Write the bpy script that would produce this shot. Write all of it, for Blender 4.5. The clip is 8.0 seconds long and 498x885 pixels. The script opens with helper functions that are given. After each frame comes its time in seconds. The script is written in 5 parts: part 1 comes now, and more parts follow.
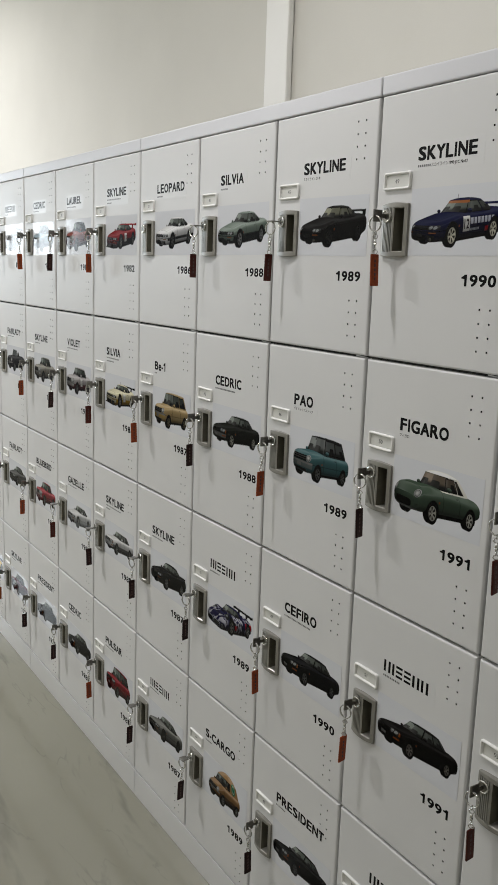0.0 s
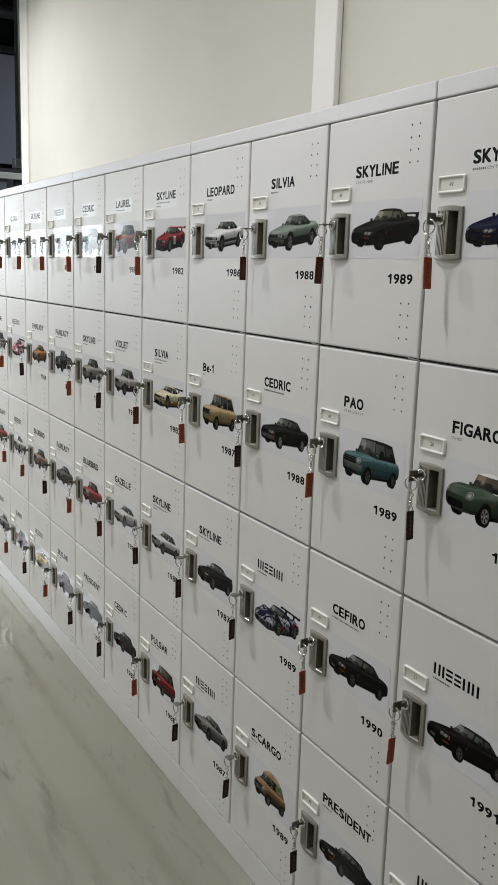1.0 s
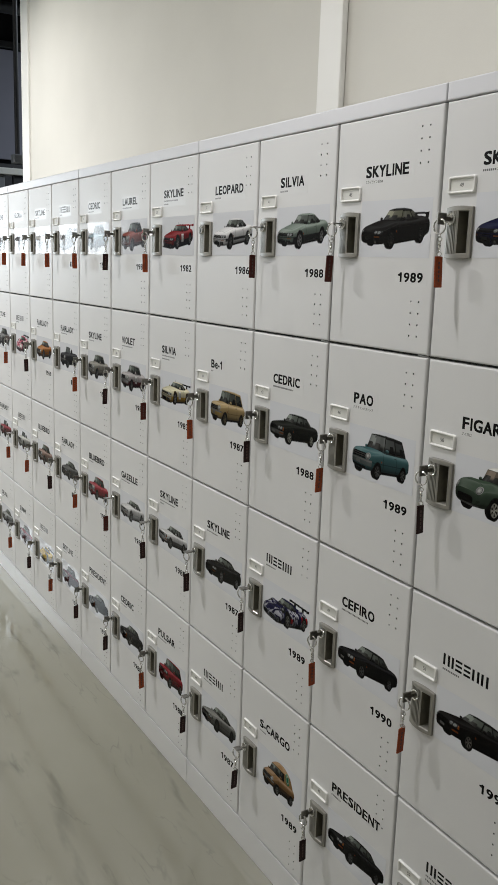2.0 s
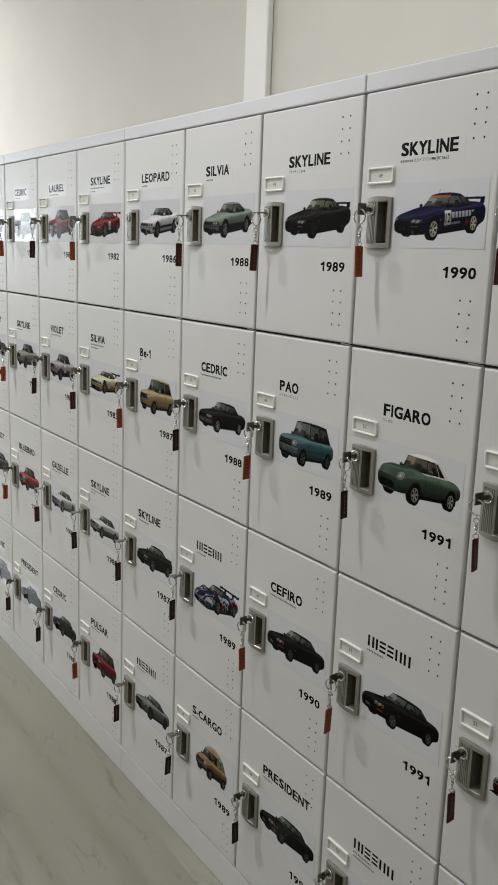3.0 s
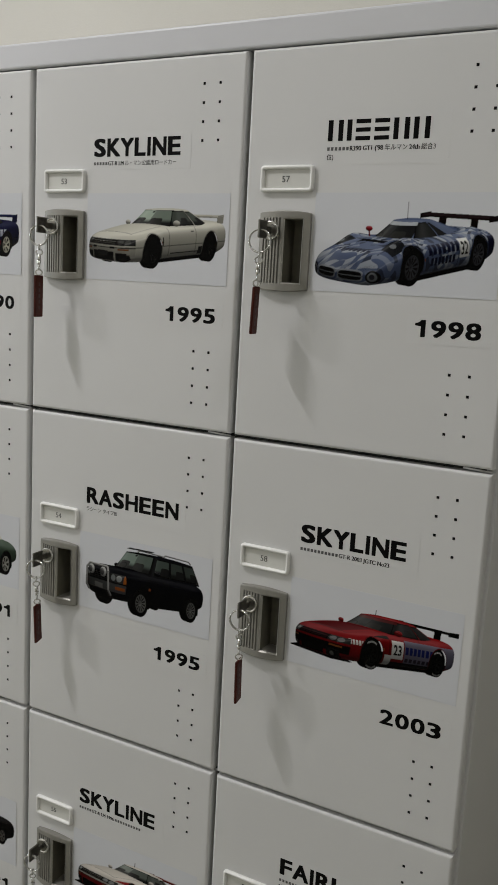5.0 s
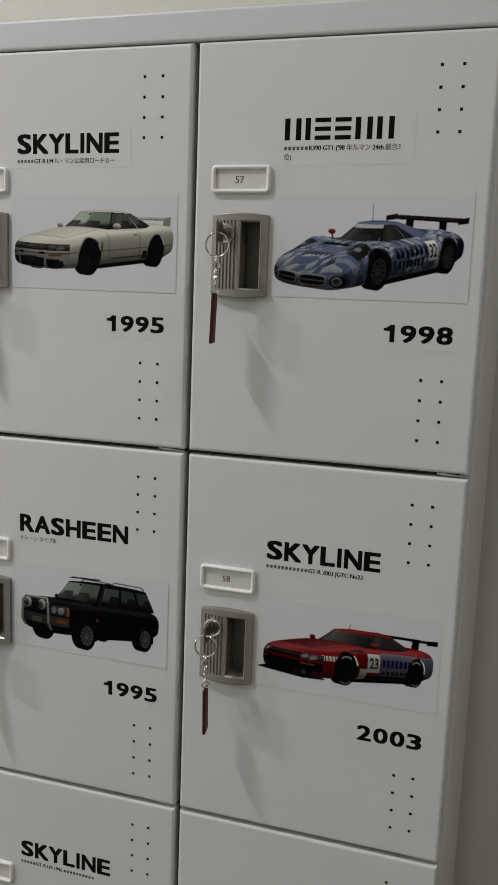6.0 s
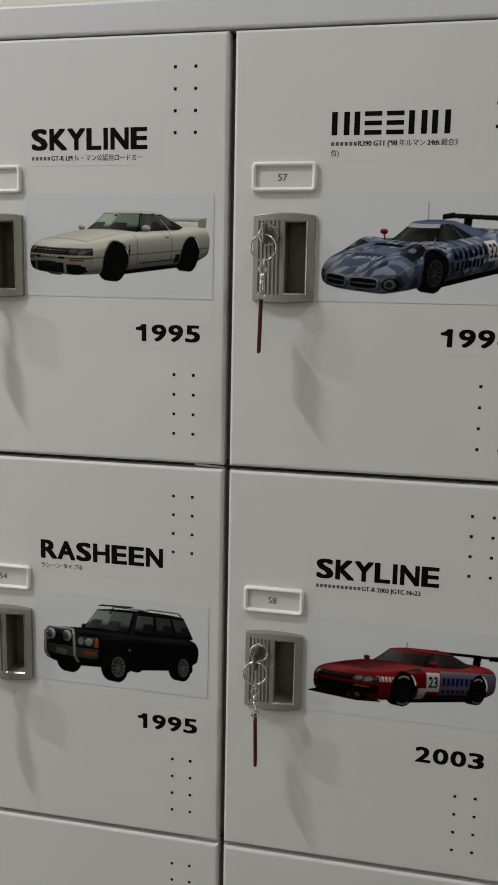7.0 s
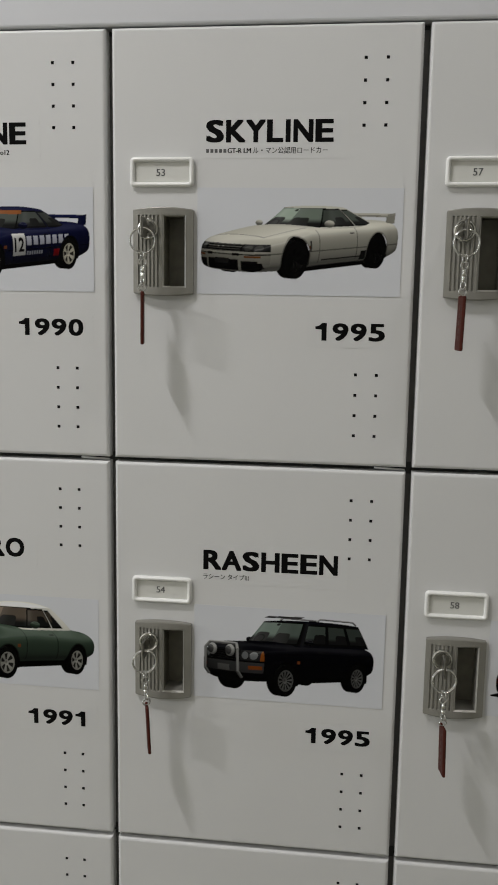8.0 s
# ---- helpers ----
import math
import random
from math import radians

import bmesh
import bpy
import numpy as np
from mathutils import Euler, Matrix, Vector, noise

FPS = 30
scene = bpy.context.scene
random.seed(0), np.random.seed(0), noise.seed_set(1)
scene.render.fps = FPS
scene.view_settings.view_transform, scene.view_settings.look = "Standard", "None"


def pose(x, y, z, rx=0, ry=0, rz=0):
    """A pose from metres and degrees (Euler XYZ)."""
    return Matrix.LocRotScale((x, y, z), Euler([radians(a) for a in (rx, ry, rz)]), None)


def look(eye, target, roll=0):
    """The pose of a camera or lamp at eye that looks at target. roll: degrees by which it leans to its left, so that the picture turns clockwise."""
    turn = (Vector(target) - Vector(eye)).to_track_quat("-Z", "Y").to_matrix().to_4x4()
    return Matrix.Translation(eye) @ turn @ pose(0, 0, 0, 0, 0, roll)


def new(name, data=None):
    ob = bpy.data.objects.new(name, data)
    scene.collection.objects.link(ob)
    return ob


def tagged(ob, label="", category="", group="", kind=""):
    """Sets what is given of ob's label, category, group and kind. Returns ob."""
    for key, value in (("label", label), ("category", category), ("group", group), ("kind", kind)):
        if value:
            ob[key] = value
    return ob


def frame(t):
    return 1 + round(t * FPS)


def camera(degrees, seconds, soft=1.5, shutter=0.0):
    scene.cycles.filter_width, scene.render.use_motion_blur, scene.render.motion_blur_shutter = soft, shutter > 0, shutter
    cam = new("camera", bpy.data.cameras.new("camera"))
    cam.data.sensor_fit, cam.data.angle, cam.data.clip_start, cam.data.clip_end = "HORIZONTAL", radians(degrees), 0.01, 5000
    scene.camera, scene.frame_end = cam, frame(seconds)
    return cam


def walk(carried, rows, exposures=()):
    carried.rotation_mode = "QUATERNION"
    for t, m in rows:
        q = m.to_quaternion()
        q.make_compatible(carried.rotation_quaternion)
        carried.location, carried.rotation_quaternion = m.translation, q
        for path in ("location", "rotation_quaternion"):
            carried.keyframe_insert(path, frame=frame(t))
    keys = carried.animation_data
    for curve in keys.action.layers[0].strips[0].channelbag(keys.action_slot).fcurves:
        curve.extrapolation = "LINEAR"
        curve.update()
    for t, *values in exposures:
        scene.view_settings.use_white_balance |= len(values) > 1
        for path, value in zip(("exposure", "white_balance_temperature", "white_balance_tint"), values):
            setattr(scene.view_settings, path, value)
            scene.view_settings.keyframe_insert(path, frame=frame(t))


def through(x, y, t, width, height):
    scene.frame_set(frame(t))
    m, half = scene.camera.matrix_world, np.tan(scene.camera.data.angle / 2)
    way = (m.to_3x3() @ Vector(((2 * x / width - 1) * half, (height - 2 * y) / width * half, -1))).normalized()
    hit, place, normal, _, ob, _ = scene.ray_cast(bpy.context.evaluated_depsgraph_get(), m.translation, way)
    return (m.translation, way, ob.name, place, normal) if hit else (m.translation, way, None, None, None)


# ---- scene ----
cam = camera(31.7, 8.0, soft=0.70, shutter=0.1)
PATH = [
    (0, (0.248, -0.96, 1.455), (-1.409, 0.095, 1.076), 2.0),
    (0.5, (0.249, -0.969, 1.452), (-1.435, 0.042, 1.077), 1.9),
    (1, (0.246, -0.986, 1.458), (-1.455, -0.005, 1.078), 1.9),
    (1.2, (0.243, -1.002, 1.463), (-1.456, -0.02, 1.079), 1.9),
    (2.3, (0.263, -1.026, 1.464), (-1.428, -0.034, 1.067), 1.9),
    (2.5, (0.269, -1.01, 1.469), (-1.416, -0.012, 1.063), 1.9),
    (3, (0.276, -1.013, 1.467), (-1.339, 0.092, 1.054), 2.1),
    (3.5, (0.294, -0.998, 1.467), (-1.186, 0.282, 1.054), 2.5),
    (3.7, (0.295, -0.993, 1.472), (-1.111, 0.368, 1.061), 2.6),
    (4, (0.286, -0.966, 1.473), (-1.015, 0.502, 1.082), 2.9),
    (4.2, (0.27, -0.937, 1.474), (-0.962, 0.593, 1.099), 3.0),
    (4.5, (0.238, -0.883, 1.483), (-0.893, 0.727, 1.125), 3.0),
    (5, (0.176, -0.868, 1.488), (-0.735, 0.879, 1.145), 3.1),
    (5.2, (0.146, -0.874, 1.486), (-0.673, 0.92, 1.151), 3.0),
    (6.3, (0.0, -0.866, 1.491), (-0.517, 1.038, 1.162), 1.8),
    (6.5, (-0.026, -0.861, 1.495), (-0.502, 1.053, 1.161), 1.6),
    (7, (-0.097, -0.848, 1.497), (-0.506, 1.081, 1.161), 1.1),
    (7.5, (-0.2, -0.851, 1.49), (-0.573, 1.087, 1.165), 0.6),
    (8, (-0.357, -0.862, 1.48), (-0.589, 1.1, 1.171), 0.9),
]
walk(cam, [(t, look(eye, target, roll)) for t, eye, target, roll in PATH])

# ---- world and lights ----
world = bpy.data.worlds.new("world")
scene.world = world
world.use_nodes = True
wn = world.node_tree.nodes
sky = wn.new("ShaderNodeTexSky")
sky.sky_type = "NISHITA"
sky.sun_disc = False
sky.sun_elevation, sky.sun_rotation = radians(40), radians(200)
world.node_tree.links.new(sky.outputs[0], wn["Background"].inputs[0])
wn["Background"].inputs[1].default_value = 0.1


def area_lamp(name, m, size_x, size_y, watts, colour):
    lamp = bpy.data.lights.new(name, "AREA")
    lamp.shape, lamp.size, lamp.size_y, lamp.energy, lamp.color = "RECTANGLE", size_x, size_y, watts, colour
    ob = new(name, lamp)
    ob.matrix_world = m
    return ob


WARM, COOL = (1.0, 0.985, 1.0), (0.84, 0.93, 1.0)
ROOM_H = 2.95
# ceiling downlights over the aisle with added fills, and daylight in the far window
# first two follow the key shadows; the other four are added fill
DOWNLIGHTS_AND_FILLS = [(0.70, -0.70, 5.4), (-1.22, -0.78, 18.5), (-4.40, -2.10, 80), (-4.80, -0.40, 20), (-0.10, -2.60, 4.2), (-2.20, -2.70, 2.6)]
for lx, ly, watts in DOWNLIGHTS_AND_FILLS:
    area_lamp("downlight_fill_lamp", look((lx, ly, ROOM_H - 0.012), (lx, ly, 0)), 0.055, 0.28, watts, WARM)
area_lamp("window_light", look((-8.47, -1.65, 1.85), (-4.0, -1.65, 1.6)), 1.45, 1.15, 60, COOL)
# unseen lamp added to brighten the panel in the hall
area_lamp("hall_fill_light", look((-8.0, 3.6, 4.3), (-8.4, 3.6, 0)), 1.2, 0.3, 80, COOL)


# ---- materials ----
def surface(name, colour, rough=0.5, metal=0.0, vary=0.0, scale=6.0, bump=0.0, bump_scale=200.0, rough_vary=0.0, coat=0.0):
    """A painted, plastic or metal surface with uneven tone, gloss and fine relief."""
    mat = bpy.data.materials.new(name)
    mat.use_nodes = True
    nodes, links = mat.node_tree.nodes, mat.node_tree.links
    b = nodes["Principled BSDF"]
    b.inputs["Base Color"].default_value = (*colour, 1)
    b.inputs["Roughness"].default_value = rough
    b.inputs["Metallic"].default_value = metal
    b.inputs["Coat Weight"].default_value = coat
    if vary or rough_vary or bump:
        co = nodes.new("ShaderNodeTexCoord")
        geo = nodes.new("ShaderNodeNewGeometry")
    if vary:
        n1 = nodes.new("ShaderNodeTexNoise")
        n1.inputs["Scale"].default_value, n1.inputs["Detail"].default_value = scale, 6
        links.new(geo.outputs["Position"], n1.inputs["Vector"])
        ramp = nodes.new("ShaderNodeValToRGB")
        lo, hi = [max(0, c * (1 - vary)) for c in colour], [min(1, c * (1 + vary)) for c in colour]
        ramp.color_ramp.elements[0].position, ramp.color_ramp.elements[1].position = 0.3, 0.7
        ramp.color_ramp.elements[0].color, ramp.color_ramp.elements[1].color = (*lo, 1), (*hi, 1)
        links.new(n1.outputs["Fac"], ramp.inputs["Fac"])
        links.new(ramp.outputs["Color"], b.inputs["Base Color"])
    if rough_vary:
        n2 = nodes.new("ShaderNodeTexNoise")
        n2.inputs["Scale"].default_value, n2.inputs["Detail"].default_value = scale * 2.3, 4
        links.new(geo.outputs["Position"], n2.inputs["Vector"])
        mr = nodes.new("ShaderNodeMapRange")
        mr.inputs["To Min"].default_value, mr.inputs["To Max"].default_value = rough - rough_vary, rough + rough_vary
        links.new(n2.outputs["Fac"], mr.inputs["Value"])
        links.new(mr.outputs["Result"], b.inputs["Roughness"])
    if bump:
        n3 = nodes.new("ShaderNodeTexNoise")
        n3.inputs["Scale"].default_value, n3.inputs["Detail"].default_value = bump_scale, 3
        links.new(geo.outputs["Position"], n3.inputs["Vector"])
        bp = nodes.new("ShaderNodeBump")
        bp.inputs["Strength"].default_value, bp.inputs["Distance"].default_value = bump, 0.001
        links.new(n3.outputs["Fac"], bp.inputs["Height"])
        links.new(bp.outputs["Normal"], b.inputs["Normal"])
    return mat


def glow(name, colour, strength):
    mat = bpy.data.materials.new(name)
    mat.use_nodes = True
    b = mat.node_tree.nodes["Principled BSDF"]
    b.inputs["Base Color"].default_value = (0.8, 0.8, 0.8, 1)
    b.inputs["Emission Color"].default_value = (*colour, 1)
    b.inputs["Emission Strength"].default_value = strength
    return mat


def floor_material():
    """Polished pale stone with broken grey strokes that run along the aisle."""
    mat = surface("polished_floor", (0.30, 0.31, 0.27), 0.1)
    nodes, links = mat.node_tree.nodes, mat.node_tree.links
    b = nodes["Principled BSDF"]
    geo = nodes.new("ShaderNodeNewGeometry")

    def stretched(turn, along, across, scale, detail, distortion):
        mp = nodes.new("ShaderNodeMapping")
        mp.inputs["Rotation"].default_value, mp.inputs["Scale"].default_value = (0, 0, radians(turn)), (along, across, 1)
        links.new(geo.outputs["Position"], mp.inputs["Vector"])
        n = nodes.new("ShaderNodeTexNoise")
        n.inputs["Scale"].default_value, n.inputs["Detail"].default_value, n.inputs["Distortion"].default_value = scale, detail, distortion
        links.new(mp.outputs["Vector"], n.inputs["Vector"])
        return n.outputs["Fac"]

    def ramp(source, lo, hi, dark, light):
        r = nodes.new("ShaderNodeValToRGB")
        r.color_ramp.elements[0].position, r.color_ramp.elements[1].position = lo, hi
        r.color_ramp.elements[0].color, r.color_ramp.elements[1].color = (*dark, 1), (*light, 1)
        links.new(source, r.inputs["Fac"])
        return r.outputs["Color"]

    def sum_up(kind, first, second):
        m = nodes.new("ShaderNodeMath")
        m.operation = kind
        for k, v in enumerate((first, second)):
            if isinstance(v, float):
                m.inputs[k].default_value = v
            else:
                links.new(v, m.inputs[k])
        return m.outputs[0]

    base = ramp(stretched(4, 0.7, 1.6, 1.5, 7, 0.4), 0.30, 0.72, (0.250, 0.244, 0.194), (0.284, 0.279, 0.224))
    # a stroke is where a stretched field crosses its middle; a second field breaks it into dashes
    ridge = sum_up("ABSOLUTE", sum_up("SUBTRACT", stretched(-3, 0.55, 3.0, 1.25, 4, 0.25), 0.5), 0.0)
    stroke = ramp(ridge, 0.004, 0.030, (1, 1, 1), (0, 0, 0))
    dashes = ramp(stretched(24, 2.2, 7.0, 2.2, 3, 0.2), 0.46, 0.60, (0, 0, 0), (1, 1, 1))
    thin = ramp(sum_up("ABSOLUTE", sum_up("SUBTRACT", stretched(14, 0.8, 3.4, 2.1, 6, 0.6), 0.5), 0.0), 0.0, 0.012, (1, 1, 1), (0, 0, 0))
    streak_mask = sum_up("ADD", sum_up("MULTIPLY", sum_up("MULTIPLY", stroke, dashes), 0.42), sum_up("MULTIPLY", sum_up("MULTIPLY", thin, dashes), 0.28))
    mix = nodes.new("ShaderNodeMix")
    mix.data_type = "RGBA"
    mix.clamp_factor = True
    mix.inputs[7].default_value = (0.118, 0.117, 0.095, 1)
    links.new(base, mix.inputs[6])
    links.new(streak_mask, mix.inputs[0])
    links.new(mix.outputs[2], b.inputs["Base Color"])
    fine = stretched(0, 1, 1, 9, 5, 0)
    mr = nodes.new("ShaderNodeMapRange")
    mr.inputs["To Min"].default_value, mr.inputs["To Max"].default_value = 0.04, 0.11
    links.new(fine, mr.inputs["Value"])
    links.new(mr.outputs["Result"], b.inputs["Roughness"])
    b.inputs["Specular IOR Level"].default_value = 0.42
    bp = nodes.new("ShaderNodeBump")
    bp.inputs["Strength"].default_value, bp.inputs["Distance"].default_value = 0.012, 0.01
    links.new(fine, bp.inputs["Height"])
    links.new(bp.outputs["Normal"], b.inputs["Normal"])
    return mat


def print_material(name, rough):
    """Glossy photo paper that takes its inks from the print's own picture."""
    mat = surface(name, (0.7, 0.7, 0.7), rough)
    nodes, links = mat.node_tree.nodes, mat.node_tree.links
    ink = nodes.new("ShaderNodeAttribute")
    ink.attribute_name = "ink"
    links.new(ink.outputs["Color"], nodes["Principled BSDF"].inputs["Base Color"])
    return mat


M_DOOR = surface("locker_paint", (0.63, 0.63, 0.622), 0.48, vary=0.02, scale=3, bump=0.05, bump_scale=700, rough_vary=0.05)
M_BODY = surface("locker_body_paint", (0.62, 0.62, 0.615), 0.36, vary=0.02, scale=3, bump=0.05, bump_scale=700)
M_RAIL = surface("rail_paint", (0.61, 0.615, 0.635), 0.42, vary=0.02, scale=3, bump=0.05, bump_scale=700)
M_GAP_SHADE = surface("gap_shade_black", (0.030, 0.030, 0.028), 0.7)
M_GAP_SHADE_GREY = surface("gap_shade_grey", (0.10, 0.098, 0.092), 0.5, vary=0.1, scale=20)
M_HOLE_SHADE = surface("vent_shade", (0.012, 0.012, 0.012), 0.8)
M_PLATE = surface("lock_plate_metal", (0.25, 0.243, 0.215), 0.38, metal=0.25, vary=0.05, scale=60, bump=0.1, bump_scale=900)
M_RECESS_SHADE = surface("recess_shade", (0.125, 0.118, 0.088), 0.40, vary=0.15, scale=80)
M_CHROME = surface("chrome", (0.72, 0.72, 0.70), 0.16, metal=1.0)
M_LIP = surface("pale_lip_metal", (0.40, 0.39, 0.355), 0.30, metal=0.45, vary=0.12, scale=90)
M_NICKEL = surface("nickel_key", (0.25, 0.243, 0.222), 0.28, metal=1.0, vary=0.2, scale=300)
M_SLOT = surface("key_slot", (0.02, 0.02, 0.02), 0.5)
M_FRAME = surface("white_plastic", (0.80, 0.80, 0.77), 0.35)
M_CARD = surface("number_card", (0.62, 0.62, 0.58), 0.55, vary=0.03, scale=50)
M_TEXT = surface("black_print", (0.004, 0.004, 0.004), 0.4)
M_TEXT.node_tree.nodes["Principled BSDF"].inputs["Specular IOR Level"].default_value = 0.06
M_GREYTEXT = surface("grey_print", (0.085, 0.085, 0.085), 0.45)
M_FILM = surface("clear_film", (0.631, 0.632, 0.625), 0.40, vary=0.01, scale=8)
M_DOOR.node_tree.nodes["Principled BSDF"].inputs["Specular IOR Level"].default_value = 0.42
M_PHOTO = print_material("photo_paper", 0.12)
M_PHOTO.node_tree.nodes["Principled BSDF"].inputs["Specular IOR Level"].default_value = 0.06
M_TAN = surface("tan_leather", (0.24, 0.046, 0.012), 0.6, vary=0.2, scale=150, bump=0.3, bump_scale=900)
M_BROWN = surface("dark_brown_leather", (0.020, 0.0065, 0.005), 0.6, vary=0.25, scale=150, bump=0.3, bump_scale=900)
M_RED = surface("red_brown_leather", (0.060, 0.011, 0.006), 0.6, vary=0.2, scale=150, bump=0.3, bump_scale=900)
for leather in (M_TAN, M_BROWN, M_RED):
    leather.node_tree.nodes["Principled BSDF"].inputs["Specular IOR Level"].default_value = 0.2
M_EMBOSS = surface("embossed_leather", (0.05, 0.015, 0.01), 0.6)
M_WALL = surface("cream_wallpaper", (0.64, 0.625, 0.565), 0.75, vary=0.03, scale=2.5, bump=0.25, bump_scale=260)
M_FAR = surface("far_wall_paint", (0.30, 0.31, 0.32), 0.7, vary=0.04, scale=2.0)
M_TRIM = surface("white_trim", (0.78, 0.775, 0.73), 0.4, vary=0.02, scale=4)
M_CEIL = surface("ceiling_white", (0.74, 0.73, 0.69), 0.85, vary=0.03, scale=3)
M_HALL = surface("hall_grey", (0.30, 0.30, 0.36), 0.8, vary=0.06, scale=1.2)
M_DARK = surface("dark_steel", (0.045, 0.045, 0.05), 0.5, vary=0.2, scale=5)
M_DUCT = surface("duct_metal", (0.30, 0.31, 0.33), 0.45, metal=0.6, vary=0.1, scale=8)
M_FLOOR = floor_material()
M_LAMP = glow("lamp_diffuser", (1.0, 0.95, 0.86), 6.0)


# ---- mesh helpers ----
def from_bm(name, bm, mats, smooth=False):
    me = bpy.data.meshes.new(name)
    bmesh.ops.recalc_face_normals(bm, faces=bm.faces)
    bm.to_mesh(me)
    bm.free()
    for m in mats if isinstance(mats, (list, tuple)) else [mats]:
        me.materials.append(m)
    if smooth:
        me.shade_smooth()
    return me


def mesh_part(name, me, parent, m=None, label=""):
    ob = new(name, me)
    ob.parent = parent
    if m is not None:
        ob.matrix_local = m
    return tagged(ob, label)


def part(name, bm, material, parent, label="", smooth=False):
    return mesh_part(name, from_bm(name, bm, material, smooth), parent, None, label)


def box(bm, x0, x1, y0, y1, z0, z1, bevel=0.0, seg=2, mat=0):
    r = bmesh.ops.create_cube(bm, size=1)
    vs = r["verts"]
    bmesh.ops.scale(bm, verts=vs, vec=(x1 - x0, y1 - y0, z1 - z0))
    bmesh.ops.translate(bm, verts=vs, vec=((x0 + x1) / 2, (y0 + y1) / 2, (z0 + z1) / 2))
    faces = list({f for v in vs for f in v.link_faces})
    for f in faces:
        f.material_index = mat
    if bevel:
        es = list({e for v in vs for e in v.link_edges})
        bmesh.ops.bevel(bm, geom=es, offset=bevel, segments=seg, profile=0.5, affect="EDGES")


def tube(bm, centre, axis, radius, depth, seg=24, r2=None, mat=0):
    rot = Vector(axis).to_track_quat("Z", "Y").to_matrix().to_4x4()
    r = bmesh.ops.create_cone(bm, cap_ends=True, segments=seg, radius1=radius, radius2=radius if r2 is None else r2, depth=depth, matrix=Matrix.Translation(centre) @ rot)
    for f in {f for v in r["verts"] for f in v.link_faces}:
        f.material_index = mat


def torus(bm, m, big, small, seg=24, ring=8, stretch=1.0):
    rows = []
    for i in range(seg):
        a = 2 * math.pi * i / seg
        row = []
        for j in range(ring):
            b = 2 * math.pi * j / ring
            r = big + small * math.cos(b)
            row.append(bm.verts.new(m @ Vector((r * math.cos(a), r * math.sin(a) * stretch, small * math.sin(b)))))
        rows.append(row)
    for i in range(seg):
        for j in range(ring):
            bm.faces.new((rows[i][j], rows[(i + 1) % seg][j], rows[(i + 1) % seg][(j + 1) % ring], rows[i][(j + 1) % ring]))


def quad(bm, pts, mat=0):
    f = bm.faces.new([bm.verts.new(p) for p in pts])
    f.material_index = mat
    return f


TEXTS = {}


def text_shape(body, bold):
    """Outline faces of a line of writing at letter height 1, starting at 0."""
    key = (body, bold)
    if key not in TEXTS:
        c = bpy.data.curves.new("lettering", "FONT")
        c.body, c.size, c.resolution_u, c.offset = body, 1.0, 3, bold
        c.space_character = 1.0 + bold * 1.6
        o = bpy.data.objects.new("lettering", c)
        scene.collection.objects.link(o)
        me = bpy.data.meshes.new_from_object(o.evaluated_get(bpy.context.evaluated_depsgraph_get()))
        co = np.array([v.co[:2] for v in me.vertices])
        faces = [tuple(p.vertices) for p in me.polygons]
        bpy.data.objects.remove(o)
        bpy.data.curves.remove(c)
        bpy.data.meshes.remove(me)
        co[:, 0] -= co[:, 0].min()
        TEXTS[key] = (co / 0.69, faces)
    return TEXTS[key]


def write(bm, body, x, z, height, wide, y, bold=0.0, mat=1):
    """Sets a line of small writing on a front that looks towards -y; returns its width. bold: how far its strokes are thickened."""
    co, faces = text_shape(body, 0.0)
    for k, shift in enumerate((-bold, 0.0, bold) if bold else (0.0,)):
        vs = [bm.verts.new((x + (p[0] + shift) * height * wide, y - 0.000004 * k, z + p[1] * height)) for p in co]
        for f in faces:
            try:
                bm.faces.new([vs[i] for i in f]).material_index = mat
            except ValueError:
                pass
    return co[:, 0].max() * height * wide


# how wide the letters of a heavy grotesque set, in thousandths of its size
ADVANCE = dict(zip("ABCDEFGHIJKLMNOPQRSTUVWXYZe-", (722, 722, 722, 722, 667, 611, 778, 722, 278, 556, 722, 611, 833, 722, 778, 667, 778, 722, 667, 611, 722, 667, 944, 667, 667, 611, 556, 333)))


def heavy(ch, bold):
    """A letter thickened to a heavy weight: the thin outline laid down again and again round a small square."""
    co, faces = text_shape(ch, 0.0)
    steps = [(dx, dz) for dx in (-1, 0, 1) for dz in (-1, 0, 1)]
    return [co + np.array([dx * bold, dz * bold * 0.72]) for dx, dz in steps], faces


